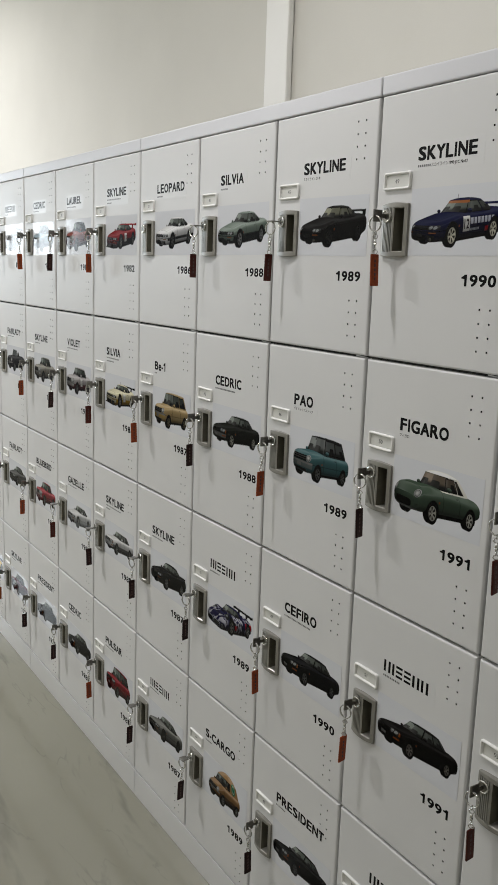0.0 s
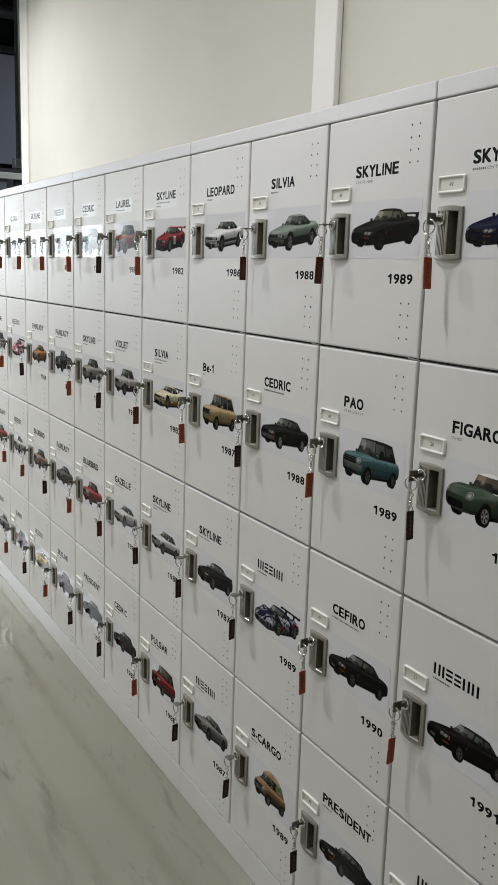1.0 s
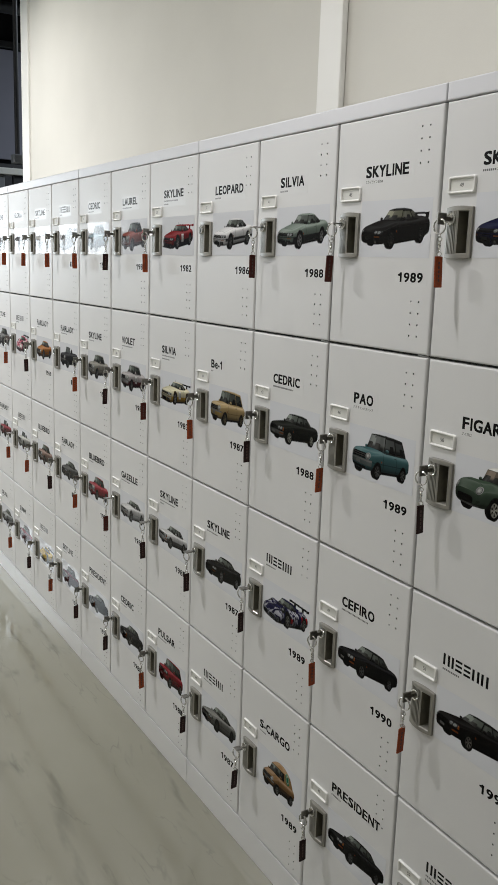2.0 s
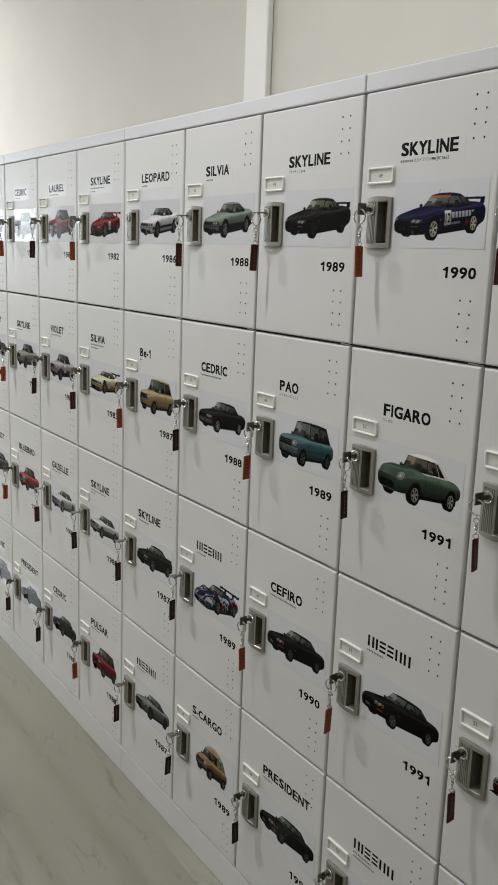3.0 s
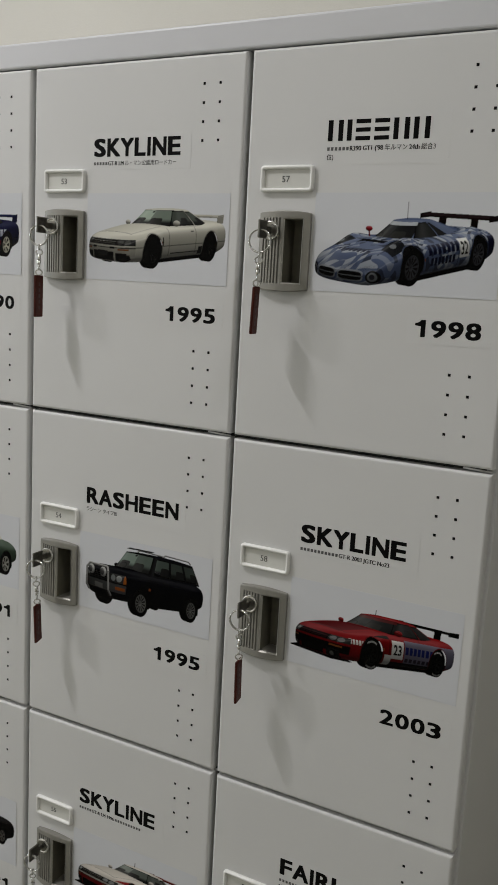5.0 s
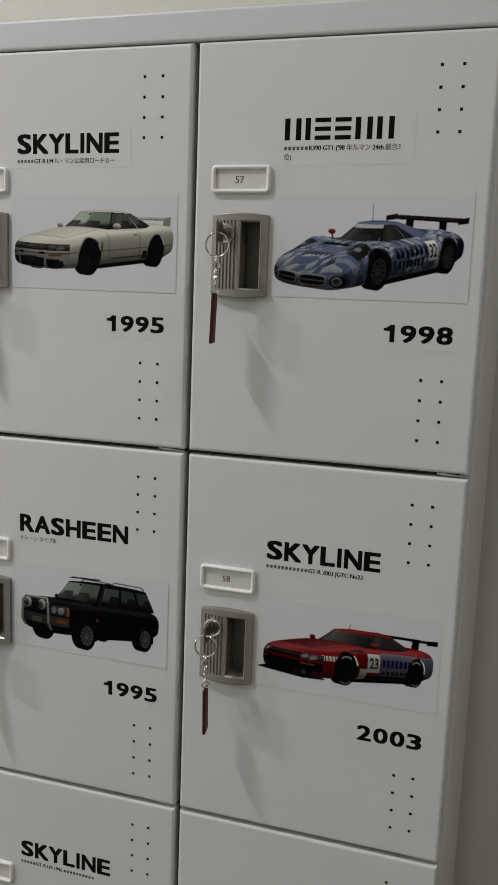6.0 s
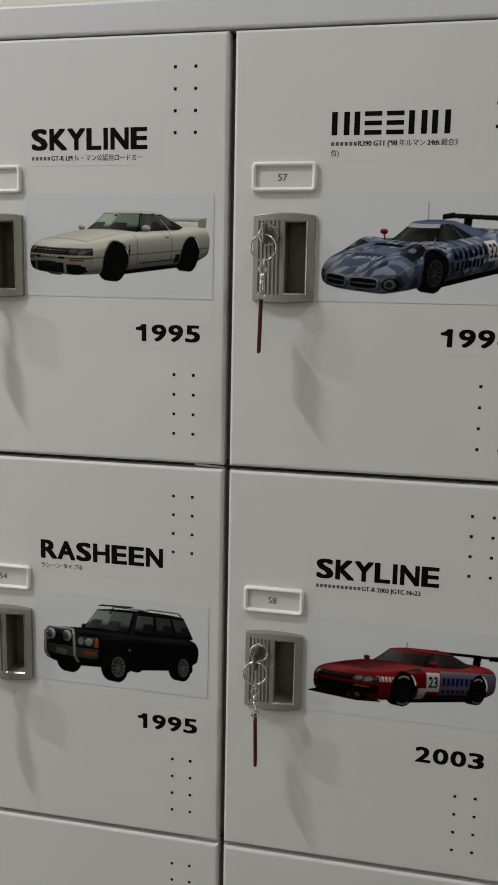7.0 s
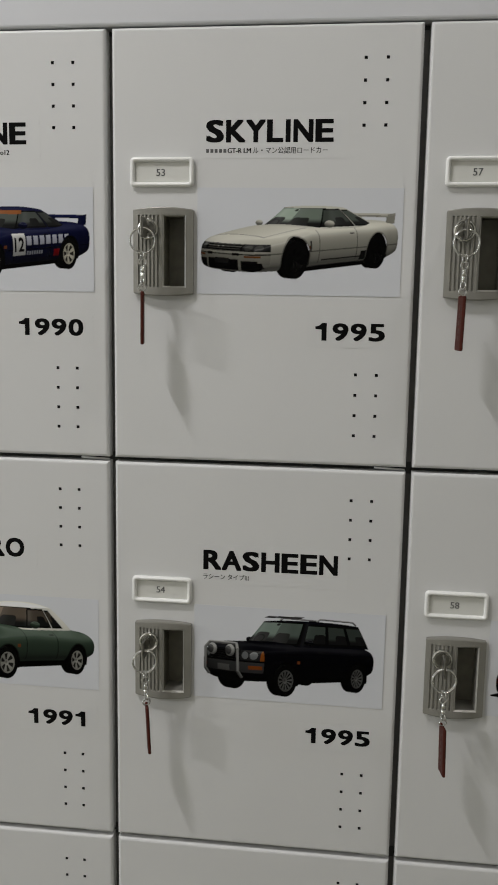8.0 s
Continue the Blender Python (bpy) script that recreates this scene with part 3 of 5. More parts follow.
def car_body(pic, s, ink, low, lamp, livery, patch):
    """The shell below the windows, with its wheel openings, seams, lamps and livery."""
    L, h, style = s["L"], s["W"] / 2, s["style"]
    k = pic.fine
    st = np.concatenate([np.linspace(0, 0.10, int(k * 0.14 * L), False), np.linspace(0.10, 1, int(k * 1.0 * L))])
    even = np.linspace(0, 1, 801)
    droop = {"proto": 0.22, "retro": 0.16, "race": 0.07, "coupe": 0.05, "van": 0.10, "wagon": 0.0}.get(style, 0.02)
    nose, belt, boot = s["nose"], s["belt"], s["boot"]
    half = np.interp(st, even, blur_line(np.interp(even, [0, 0.015, 0.05, 0.11, 0.2, 0.85, 0.95, 0.985, 1], [s.get("nose_w", 0.74), 0.86, 0.94, 0.985, 1, 1, 0.96, 0.90, 0.8]), 6)) * h
    top = np.interp(st, even, blur_line(np.interp(even, [0, 0.02, 0.06, s["cowl"] - 0.02, s["cowl"] + 0.10, s["rb"], 0.96, 1], [nose - 0.10 - droop, nose - 0.5 * droop, nose + 0.035, belt - 0.01, belt, boot, boot - 0.01, boot - 0.16]), 14))
    base = np.interp(st, [0, 0.03, 0.12, 0.88, 1], [s["clear"] + 0.06, s["clear"] + 0.015, s["clear"], s["clear"], s["clear"] + 0.12])
    cy, cz = section(s.get("round", 0.34), int(k * 3.6))
    mid, hh = (top + base) / 2, (top - base) / 2
    x = np.broadcast_to((st * L)[:, None], (len(st), len(cy))).copy()
    y = half[:, None] * cy * (1 - 0.055 * (cz - 0.15) ** 2)
    z = mid[:, None] + hh[:, None] * cz
    over = ramp01(0.55, 0.98, cz)
    z += over * 0.045 * (1 - cy ** 2) * ramp01(0, 0.08, st)[:, None]
    for ax in s["axle"]:
        swell = np.exp(-((x - ax * L) / (1.25 * s["tyre"])) ** 2)
        y *= 1 + s.get("flare", 0.018) * swell
        z += s.get("fender", 0.0) * over * swell * np.exp(-((np.abs(cy) - 0.74) / 0.20) ** 2)
    x -= 0.05 * L * 0.5 * (1 - cy ** 2) * np.exp(-st / 0.05)[:, None]
    p = np.stack([x, y, z], -1)
    # the closed face of the nose
    shrink = np.linspace(0.0, 1, int(k * 0.6))[:, None]
    ring = p[0]
    core = np.array([ring[:, 0].min() - 0.02, 0.0, mid[0]])
    cap = np.stack([core[0] + (ring[:, 0] - core[0]) * shrink ** 2.2, ring[:, 1] * shrink, core[2] + (ring[:, 2] - core[2]) * shrink], -1)
    for q, middle in ((p, mid[:, None]), (cap, None)):
        n = np.cross(np.gradient(q, axis=1), np.gradient(q, axis=0))
        if middle is not None:
            out = q - np.stack(np.broadcast_arrays(q[..., 0], 0 * q[..., 0], middle + 0 * q[..., 0]), -1)
        else:
            out = np.broadcast_to(np.array([-1.0, 0, 0]), q.shape)
        n *= np.sign((n * out).sum(-1, keepdims=True))
        n /= np.linalg.norm(n, axis=-1, keepdims=True) + 1e-9
        x, y, z = q[..., 0], q[..., 1], q[..., 2]
        side, face = n[..., 1] < -0.45, (n[..., 0] < -0.28) & (x < 0.17 * L)
        c = np.empty(q.shape)
        c[:] = ink
        g = np.full(x.shape, s.get("gloss", 0.12 + 0.5 * min(1.0, sum(ink) / 0.6)))

        def dye(where, colr, shine=None):
            c[where] = colr
            if shine is not None:
                g[where] = shine

        if patch:
            m = s.get("mottle", 2.9)
            warp = 0.13 * np.sin(7.3 * y + 4.1 * z + 2.2 * x) + 0.07 * np.sin(13.7 * x - 9.1 * z)
            lattice = np.floor(m * (x + 0.9 * y + 1.3 * z + warp)) + 2 * np.floor(0.8 * m * (x - 0.9 * y - 1.3 * z - 1.6 * warp))
            dye(np.mod(lattice, 3) == 0, patch)
            dye(np.mod(lattice, 5) == 1, tuple(0.45 * v for v in ink))
            dye(np.mod(lattice, 7) == 3, tuple(0.5 * (v + w) for v, w in zip(ink, patch)))
        if low:
            dye(z < s["clear"] + (belt - s["clear"]) * 0.46, low)
        if s.get("hood"):
            dye((n[..., 2] > 0.5) & (x < s["cowl"] * L) & (x > 0.05 * L) & (np.abs(y) < 0.55 * h), s["hood"])
        # seams and trim of the flank
        seam = tuple(0.45 * v for v in ink)
        d0 = s["cowl"] + 0.03
        d1 = {"sedan": 0.51, "wagon": 0.50, "classic": 0.53, "hatch": 0.62}.get(style, 0.61)
        for cut in ((d0, d1, 0.71) if style in ("sedan", "wagon") else (d0, d1)):
            dye(side & (np.abs(x - cut * L) < 0.014) & (z > s["clear"] + 0.12), seam)
        if style in ("sedan", "classic", "wagon", "coupe", "hatch"):
            dye(side & (np.abs(z - s["clear"] - 0.45 * (belt - s["clear"])) < 0.012), tuple(0.5 * v for v in ink))
        dye(side & (z < s["clear"] + 0.07) & (x > s["axle"][0] * L) & (x < s["axle"][1] * L), s.get("sill", tuple(0.3 * v for v in ink)))
        dye(side & (np.abs(z - belt + 0.13) < 0.014) & (np.abs(x - (d1 - 0.035) * L) < 0.075), SILVER if style == "classic" else tuple(0.3 * v + 0.01 for v in ink))
        dye(side & (np.abs(z - s["clear"] - 0.55 * (belt - s["clear"])) < 0.03) & (np.abs(x - (s["axle"][0] + 0.085) * L) < 0.045), (0.30, 0.12, 0.05))
        bonnet = (n[..., 2] > 0.45) & (x > 0.07 * L) & (x < s["cowl"] * L)
        dye(bonnet & (np.abs(np.abs(y) - h * (0.66 + 0.3 * x / L)) < 0.015), tuple(0.62 * v for v in ink))
        if style not in ("proto", "van"):
            dye((n[..., 2] > 0.4) & (np.abs(x - 0.068 * L) < 0.016) & (np.abs(y) < 0.7 * h), seam)
        for x0, x1, z0, z1, colr, *digits in livery:
            span = belt - s["clear"]
            x0, x1, z0, z1 = x0 * L, x1 * L, s["clear"] + span * z0, s["clear"] + span * z1
            where = side & (x > x0) & (x < x1) & (z > z0) & (z < z1)
            if digits and digits[0] == "|":
                dye(where & (np.mod((x - x0) / (x1 - x0) * 6.7, 1) < 0.7), colr)
            elif digits:
                dye(side & stamp(x, z, x0, x1, z0, z1, digits[0]), colr)
            else:
                dye(where, colr)
        # face of the car
        zc = s["clear"]
        zeta, v = (z - zc) / (nose - zc), y / h
        va = np.abs(v)
        bumper = s.get("bumper", tuple(0.85 * t for t in ink))
        if style not in ("proto", "retro"):
            dye(face & (zeta > 0.28) & (zeta < 0.58), bumper)
            dye(face & (np.abs(zeta - 0.59) < 0.018), tuple(0.2 * t for t in ink))
        if style in ("coupe", "race"):
            mouth = (zeta > 0.05) & (zeta < 0.40)
            dye(face & mouth & (va < 0.40), BLACK, 0.1)
            dye(face & mouth & (va > 0.48) & (va < 0.80), (0.02, 0.02, 0.02), 0.1)
            if s.get("scoops"):
                dye(face & (zeta > -0.02) & (zeta < 0.44) & (va < 0.42), BLACK, 0.1)
                dye(face & (zeta > 0.0) & (zeta < 0.34) & (va > 0.52) & (va < 0.86), BLACK, 0.1)
                dye(face & (zeta > 0.20) & (zeta < 0.42) & (va < 0.17), (0.02, 0.02, 0.02), 0.1)
                dye(face & (zeta > 0.55) & (zeta < 0.63) & (va > 0.28) & (va < 0.44), BLACK, 0.1)
            dye(face & (not s.get("scoops")) & (np.hypot((va - 0.63) * h, z - zc - 0.20 * (nose - zc)) < 0.05), (0.22, 0.22, 0.20))
            dye(face & (zeta > 0.50) & (zeta < 0.56) & (va > 0.55) & (va < 0.85), (0.30, 0.13, 0.05))
        elif style == "proto":
            mouth = (((va - 0.33) / 0.30) ** 4 + ((zeta - 0.40) / 0.20) ** 4) < 1
            dye(face & mouth, (0.30, 0.32, 0.35))
            dye(face & ((((va - 0.33) / 0.27) ** 4 + ((zeta - 0.40) / 0.15) ** 4) < 1), BLACK, 0.1)
            dye(face & mouth & (np.abs(zeta - 0.40) < 0.02), (0.20, 0.21, 0.22))
            for rad, colr in ((0.12, BLACK), (0.085, (0.22, 0.23, 0.24)), (0.05, (0.06, 0.06, 0.07))):
                dye((x < 0.16 * L) & (np.hypot((va - 0.80) * h, z - zc - 0.40 * (nose - zc)) < rad), colr)
            dye((n[..., 2] > 0.2) & (x > 0.115 * L) & (x < 0.215 * L) & (va > 0.50 + 1.2 * (0.20 - x / L)) & (va < 0.90), (0.012, 0.014, 0.018), 0.5)
            dye((n[..., 2] > 0.2) & (np.hypot(x - 0.165 * L, (va - 0.72) * h) < 0.07), (0.20, 0.21, 0.22))
            dye((n[..., 2] > 0.6) & (x > 0.20 * L) & (x < 0.235 * L) & (va < 0.34), (0.012, 0.012, 0.014), 0.1)
            for dark in ((0.10, 0.20), (0.30, 0.37)):
                dye((n[..., 2] > 0.4) & (x > 0.055 * L + 0.2 * dark[0]) & (x < 0.075 * L + 0.2 * dark[0]) & (va < dark[1] + 0.1) & (np.mod(y * 9, 1) < 0.6), INKY)
        elif style == "retro":
            mouth = ((v / 0.52) ** 4 + ((zeta - 0.30) / 0.17) ** 4) < 1
            dye(face & mouth, BLACK, 0.1)
            dye(face & (np.abs(zeta - 0.08) < 0.05) & (va < 0.9), (0.26, 0.27, 0.25), 0.8)
        else:
            dye(face & (zeta > 0.06) & (zeta < 0.22) & (va < 0.62), BLACK, 0.1)
        if style not in ("race", "proto", "retro"):
            dye(face & (zeta > 0.30) & (zeta < 0.47) & (va < 0.20), s.get("plate", (0.30, 0.30, 0.29) if style != "coupe" else (0.05, 0.05, 0.05)), 0.1)
        zl = 0.79 if style != "wagon" else 0.76
        if lamp == "round":
            if style != "retro":
                dye(face & (np.abs(zeta - zl + 0.02) < 0.15) & (va < 0.62), (0.008, 0.008, 0.008), 0.1)
                dye(face & (np.abs(np.mod(zeta * 9, 1) - 0.5) < 0.14) & (np.abs(zeta - zl) < 0.11) & (va < 0.58), (0.16, 0.16, 0.16))
                dye(face & (np.abs(zeta - 0.54) < 0.05), s.get("chrome", (0.30, 0.30, 0.29)), 0.6)
            for at in ((0.58, 0.80) if s.get("twin") else (0.74,)):
                away = np.hypot((va - at) * h, z - zc - zl * (nose - zc))
                for rad, colr in ((0.115, (0.34, 0.34, 0.34)), (0.095, (0.05, 0.05, 0.05)), (0.082, (0.30, 0.31, 0.30)), (0.04, (0.45, 0.45, 0.44))):
                    dye((x < 0.17 * L) & (away < rad) & (n[..., 0] < -0.05), colr)
        elif style != "proto":
            slit = 0.11 if style in ("coupe", "race") else 0.14
            band = np.abs(zeta - zl) < slit
            dye(face & band & (va < 0.50), (0.010, 0.010, 0.010), 0.1)
            dye(face & band & (va < 0.47) & (np.mod(zeta * 16, 1) < 0.35), tuple(0.25 * t + 0.02 for t in ink))
            eye = band & (va > 0.50) & (va < 1.02) & (x < 0.14 * L)
            dye(face & eye, (0.05, 0.05, 0.05), 0.5)
            for at, wide in ((0.62, 0.08), (0.80, 0.07)):
                dye(face & eye & ((((va - at) / wide) ** 2 + ((zeta - zl) / (slit * 0.75)) ** 2) < 1), s.get("lens", (0.26, 0.27, 0.27)), 0.8)
            if style in ("sedan", "wagon", "classic"):
                dye(face & eye & (va > 0.90), (0.34, 0.13, 0.03))
        if style in ("sedan", "wagon", "classic"):
            dye(face & (zeta > 0.38) & (zeta < 0.48) & (va > 0.70) & (va < 0.92), (0.34, 0.12, 0.03) if style != "classic" else SILVER)
        keep = np.ones(x.shape, bool)
        for ax in s["axle"]:
            away = np.hypot(x - ax * L, z - s["tyre"] - 0.01)
            keep &= ~((away < s["tyre"] * 1.13) & (y < -0.55 * h))
            dye((away < s["tyre"] * 1.19) & side, tuple(0.6 * t for t in (low or ink)))
        pic.lay(q[keep], n[keep], c[keep], g[keep])


def car_cabin(pic, s, roof, seats):
    """The glasshouse: it narrows upwards to a crowned roof, with panes between thin pillars."""
    L, h, style = s["L"], s["W"] / 2, s["style"]
    rise, crown, slim = s["roof"] - s["belt"], s.get("crown", 0.08), s.get("slim", 0.93)
    edge, base = 1 - crown, s["belt"] - 0.03
    N = s.get("corner", {"coupe": 3.6, "race": 3.5, "proto": 2.8, "retro": 3.4, "hatch": 4.6}.get(style, 4.6))
    cx, cyy = section(2 / N, int(pic.fine * 5.2))
    t = np.concatenate([np.linspace(0, edge, int(pic.fine * 1.0)), np.full(int(pic.fine * 1.2), edge)])
    k = np.concatenate([np.ones(int(pic.fine * 1.0)), np.linspace(1, 0, int(pic.fine * 1.2))])
    t = t + crown * (1 - k ** 2.6) * 0.55
    a = (s["cowl"] + (s["ws"] - s["cowl"]) * t ** 0.9) * L
    b = (s["rb"] + (s["rr"] - s["rb"]) * t ** 1.15) * L
    w = h * (slim - s.get("lean", 0.22) * t)
    z = base + (rise + 0.03) * t + crown * rise * 0.45 * (1 - k ** 2.6)
    x = ((a + b) / 2)[:, None] + (k * (b - a) / 2)[:, None] * cx
    p = np.stack([x, (k * w)[:, None] * cyy, np.broadcast_to(z[:, None], x.shape)], -1)
    n = np.cross(np.gradient(p, axis=1), np.gradient(p, axis=0))
    out = p - np.array([(s["ws"] + s["rr"]) / 2 * L, 0, base - 0.3])
    n *= np.sign((n * out).sum(-1, keepdims=True))
    n /= np.linalg.norm(n, axis=-1, keepdims=True) + 1e-9
    f, g = (x - a[:, None]) / (b - a)[:, None], p[..., 1] / w[:, None]
    tt = np.broadcast_to(t[:, None], x.shape)
    wall = np.broadcast_to(k[:, None], x.shape) > 0.995
    c = np.empty(p.shape)
    c[:] = roof
    shine = np.full(x.shape, 0.12 + 0.5 * min(1.0, sum(roof) / 0.6))
    pale, dim = 1.6 * np.array(s.get("glass", (0.13, 0.145, 0.13))), np.array(s.get("pane", (0.012, 0.013, 0.012)))
    top = edge * 0.985

    def dye(where, colr, gloss=None):
        c[where] = colr
        if gloss is not None:
            shine[where] = gloss

    front = wall & (f < 0.5) & (np.abs(g) < 0.945) & (n[..., 0] < -0.25)
    dye(front & (tt > 0.05) & (tt < top), BLACK, 0.2)
    pane = front & (tt > 0.11) & (tt < top - 0.03) & (np.abs(g) < 0.895)
    light = ramp01(0.20, 0.46, tt)[..., None]
    c[pane] = (dim * (1 - light) + pale * (0.55 + 0.5 * (g[..., None] > -0.1)) * light)[pane]
    shine[pane] = 0.5
    if seats:
        for at in (-0.40, 0.40):
            dye(pane & ((((g - at) / 0.26) ** 6 + ((tt - 0.22) / 0.26) ** 6) < 1), (0.03, 0.03, 0.028))
        wheel = np.hypot((g - 0.42) / 0.17, (tt - 0.22) / 0.15)
        dye(pane & (np.abs(wheel - 1) < 0.14), BLACK)
        dye(pane & (((g / 0.08) ** 2 + ((tt - 0.80) / 0.05) ** 2) < 1), (0.01, 0.01, 0.01))
    dye(front & (tt > 0.05) & (tt < 0.14) & (np.abs(g + 0.1 - 3 * (tt - 0.10)) < 0.30), BLACK)
    flank = wall & (n[..., 1] < -0.5)
    cuts = PILLARS.get(style, (0.12, 0.56, 0.88))
    for i, (q0, q1) in enumerate(zip(cuts, cuts[1:])):
        last = i == len(cuts) - 2 and style not in ("wagon", "van")
        slant = 0.10 * (tt - 0.1) if last else 0.0
        high = top - (0.07 if last else 0.03)
        dye(flank & (f > q0 + 0.006) & (f < q1 - 0.006 - slant) & (tt > 0.07) & (tt < high), BLACK, 0.2)
        pane = flank & (f > q0 + 0.022) & (f < q1 - 0.024 - slant) & (tt > 0.14) & (tt < high - 0.06)
        mid = (q0 + q1) / 2
        through = ramp01(0.22, 0.38, tt) * (s.get("clear_side", 0.42) if i == 0 else 0.26)
        c[pane] = (dim + (pale - dim) * through[..., None])[pane]
        shine[pane] = 0.35
        dye(pane & ((((f - mid - 0.05) / 0.075) ** 6 + ((tt - 0.24) / 0.25) ** 6) < 1), (0.012, 0.012, 0.012))
    if style == "van":
        spot = np.hypot(x - 0.64 * L, (p[..., 2] - 1.32) * 1.0)
        for rad, colr in ((0.30, (0.03, 0.20, 0.12)), (0.21, (0.40, 0.42, 0.34)), (0.16, (0.04, 0.22, 0.13))):
            dye((n[..., 1] < -0.3) & (spot < rad), colr)
    if s.get("visor"):
        dye(front & (tt > top - 0.17) & (tt < top), s["visor"])
    pic.lay(p, n, c, shine)


def car_wheels(pic, s):
    L, h, r = s["L"], s["W"] / 2, s["tyre"]
    rim = np.array(s.get("rim", (0.30, 0.30, 0.29)))
    spokes = s.get("spokes", 6)
    k = max(30, int(pic.fine * r * 1.5))
    rad, ang = np.meshgrid(np.linspace(0.01, 1, k), np.linspace(0, 2 * math.pi, 7 * k))
    for ax in s["axle"]:
        x0 = ax * L
        # dark liner and back of the wheel opening
        px, pz = x0 + 1.25 * r * rad * np.cos(ang), r + 1.25 * r * rad * np.sin(ang)
        well = np.stack([px, np.full(px.shape, -h + 0.30), pz], -1)[pz > s["clear"] + 0.03]
        pic.lay(well, np.broadcast_to(np.array([0.0, -1, 0]), well.shape), (0.0012, 0.0012, 0.0012), 0.0)
        a, wy = np.meshgrid(np.linspace(-0.35, math.pi + 0.35, 5 * k), np.linspace(-h * 0.985, -h + 0.30, max(14, int(pic.fine * 0.5))))
        liner = np.stack([x0 + 1.15 * r * np.cos(a), wy, r + 0.01 + 1.15 * r * np.sin(a)], -1)
        pic.lay(liner, np.stack([-np.cos(a), 0 * a - 0.3, -np.sin(a)], -1), (0.0012, 0.0012, 0.0012), 0.0)
        y0 = -h * (1 + 0.3 * s.get("flare", 0.0)) + 0.02
        px, pz = x0 + r * rad * np.cos(ang), r + r * rad * np.sin(ang)
        c = np.empty((*px.shape, 3))
        c[:] = (0.010, 0.010, 0.010)
        disc = rad < 0.68
        c[disc] = rim * 0.9
        gap = disc & (rad > 0.20) & (rad < 0.58) & (np.mod(ang * spokes / (2 * math.pi) + 0.3 * ax * 10, 1) < 0.52)
        c[gap] = rim * 0.10
        c[(rad > 0.60) & (rad < 0.63)] = rim * 0.55
        c[rad < 0.09] = rim * 0.6
        c[(rad > 0.68) & (rad < 0.71)] = (0.002, 0.002, 0.002)
        if s.get("tyre_mark"):
            c[(rad > 0.82) & (rad < 0.93) & (np.abs(np.cos(ang)) < 0.55) & (np.mod(ang * 9, 1) < 0.7)] = (0.5, 0.5, 0.49)
        dish = np.where(disc, 0.035 * (1 - rad / 0.68), 0.0)
        p = np.stack([px, y0 + dish, pz], -1)
        n = np.stack([-0.25 * np.cos(ang) * disc, np.full(px.shape, -1.0), -0.25 * np.sin(ang) * disc + 0.15], -1)
        pic.lay(p, n, c, 0.12)
        for start, end in ((y0, y0 + 0.21), (h - 0.22, h - 0.02)):
            a, wy = np.meshgrid(np.linspace(0, 2 * math.pi, 7 * k), np.linspace(start, end, max(12, int(pic.fine * 0.3))))
            n = np.stack([np.cos(a), 0 * a, np.sin(a)], -1)
            p = np.stack([x0 + r * np.cos(a), wy, r + r * np.sin(a)], -1)
            low = p[..., 2] < s["clear"] + 0.16 if start > 0 else p[..., 2] < 9
            pic.lay(p[low], n[low], (0.007, 0.007, 0.007), 0.03)
        inner = np.stack([px, np.full(px.shape, h - 0.22), pz], -1)[pz < s["clear"] + 0.16]
        pic.lay(inner, np.broadcast_to(np.array([0.0, -1, 0]), inner.shape), (0.005, 0.005, 0.005), 0.0)
    for y in (-0.86 * h, 0.5 * h):
        pic.flat([(s["axle"][0] * L, y, s["clear"] - 0.03), (s["axle"][1] * L, y, s["clear"] - 0.03), (s["axle"][1] * L, y, s["clear"] + 0.1), (s["axle"][0] * L, y, s["clear"] + 0.1)], BLACK, 0.0)


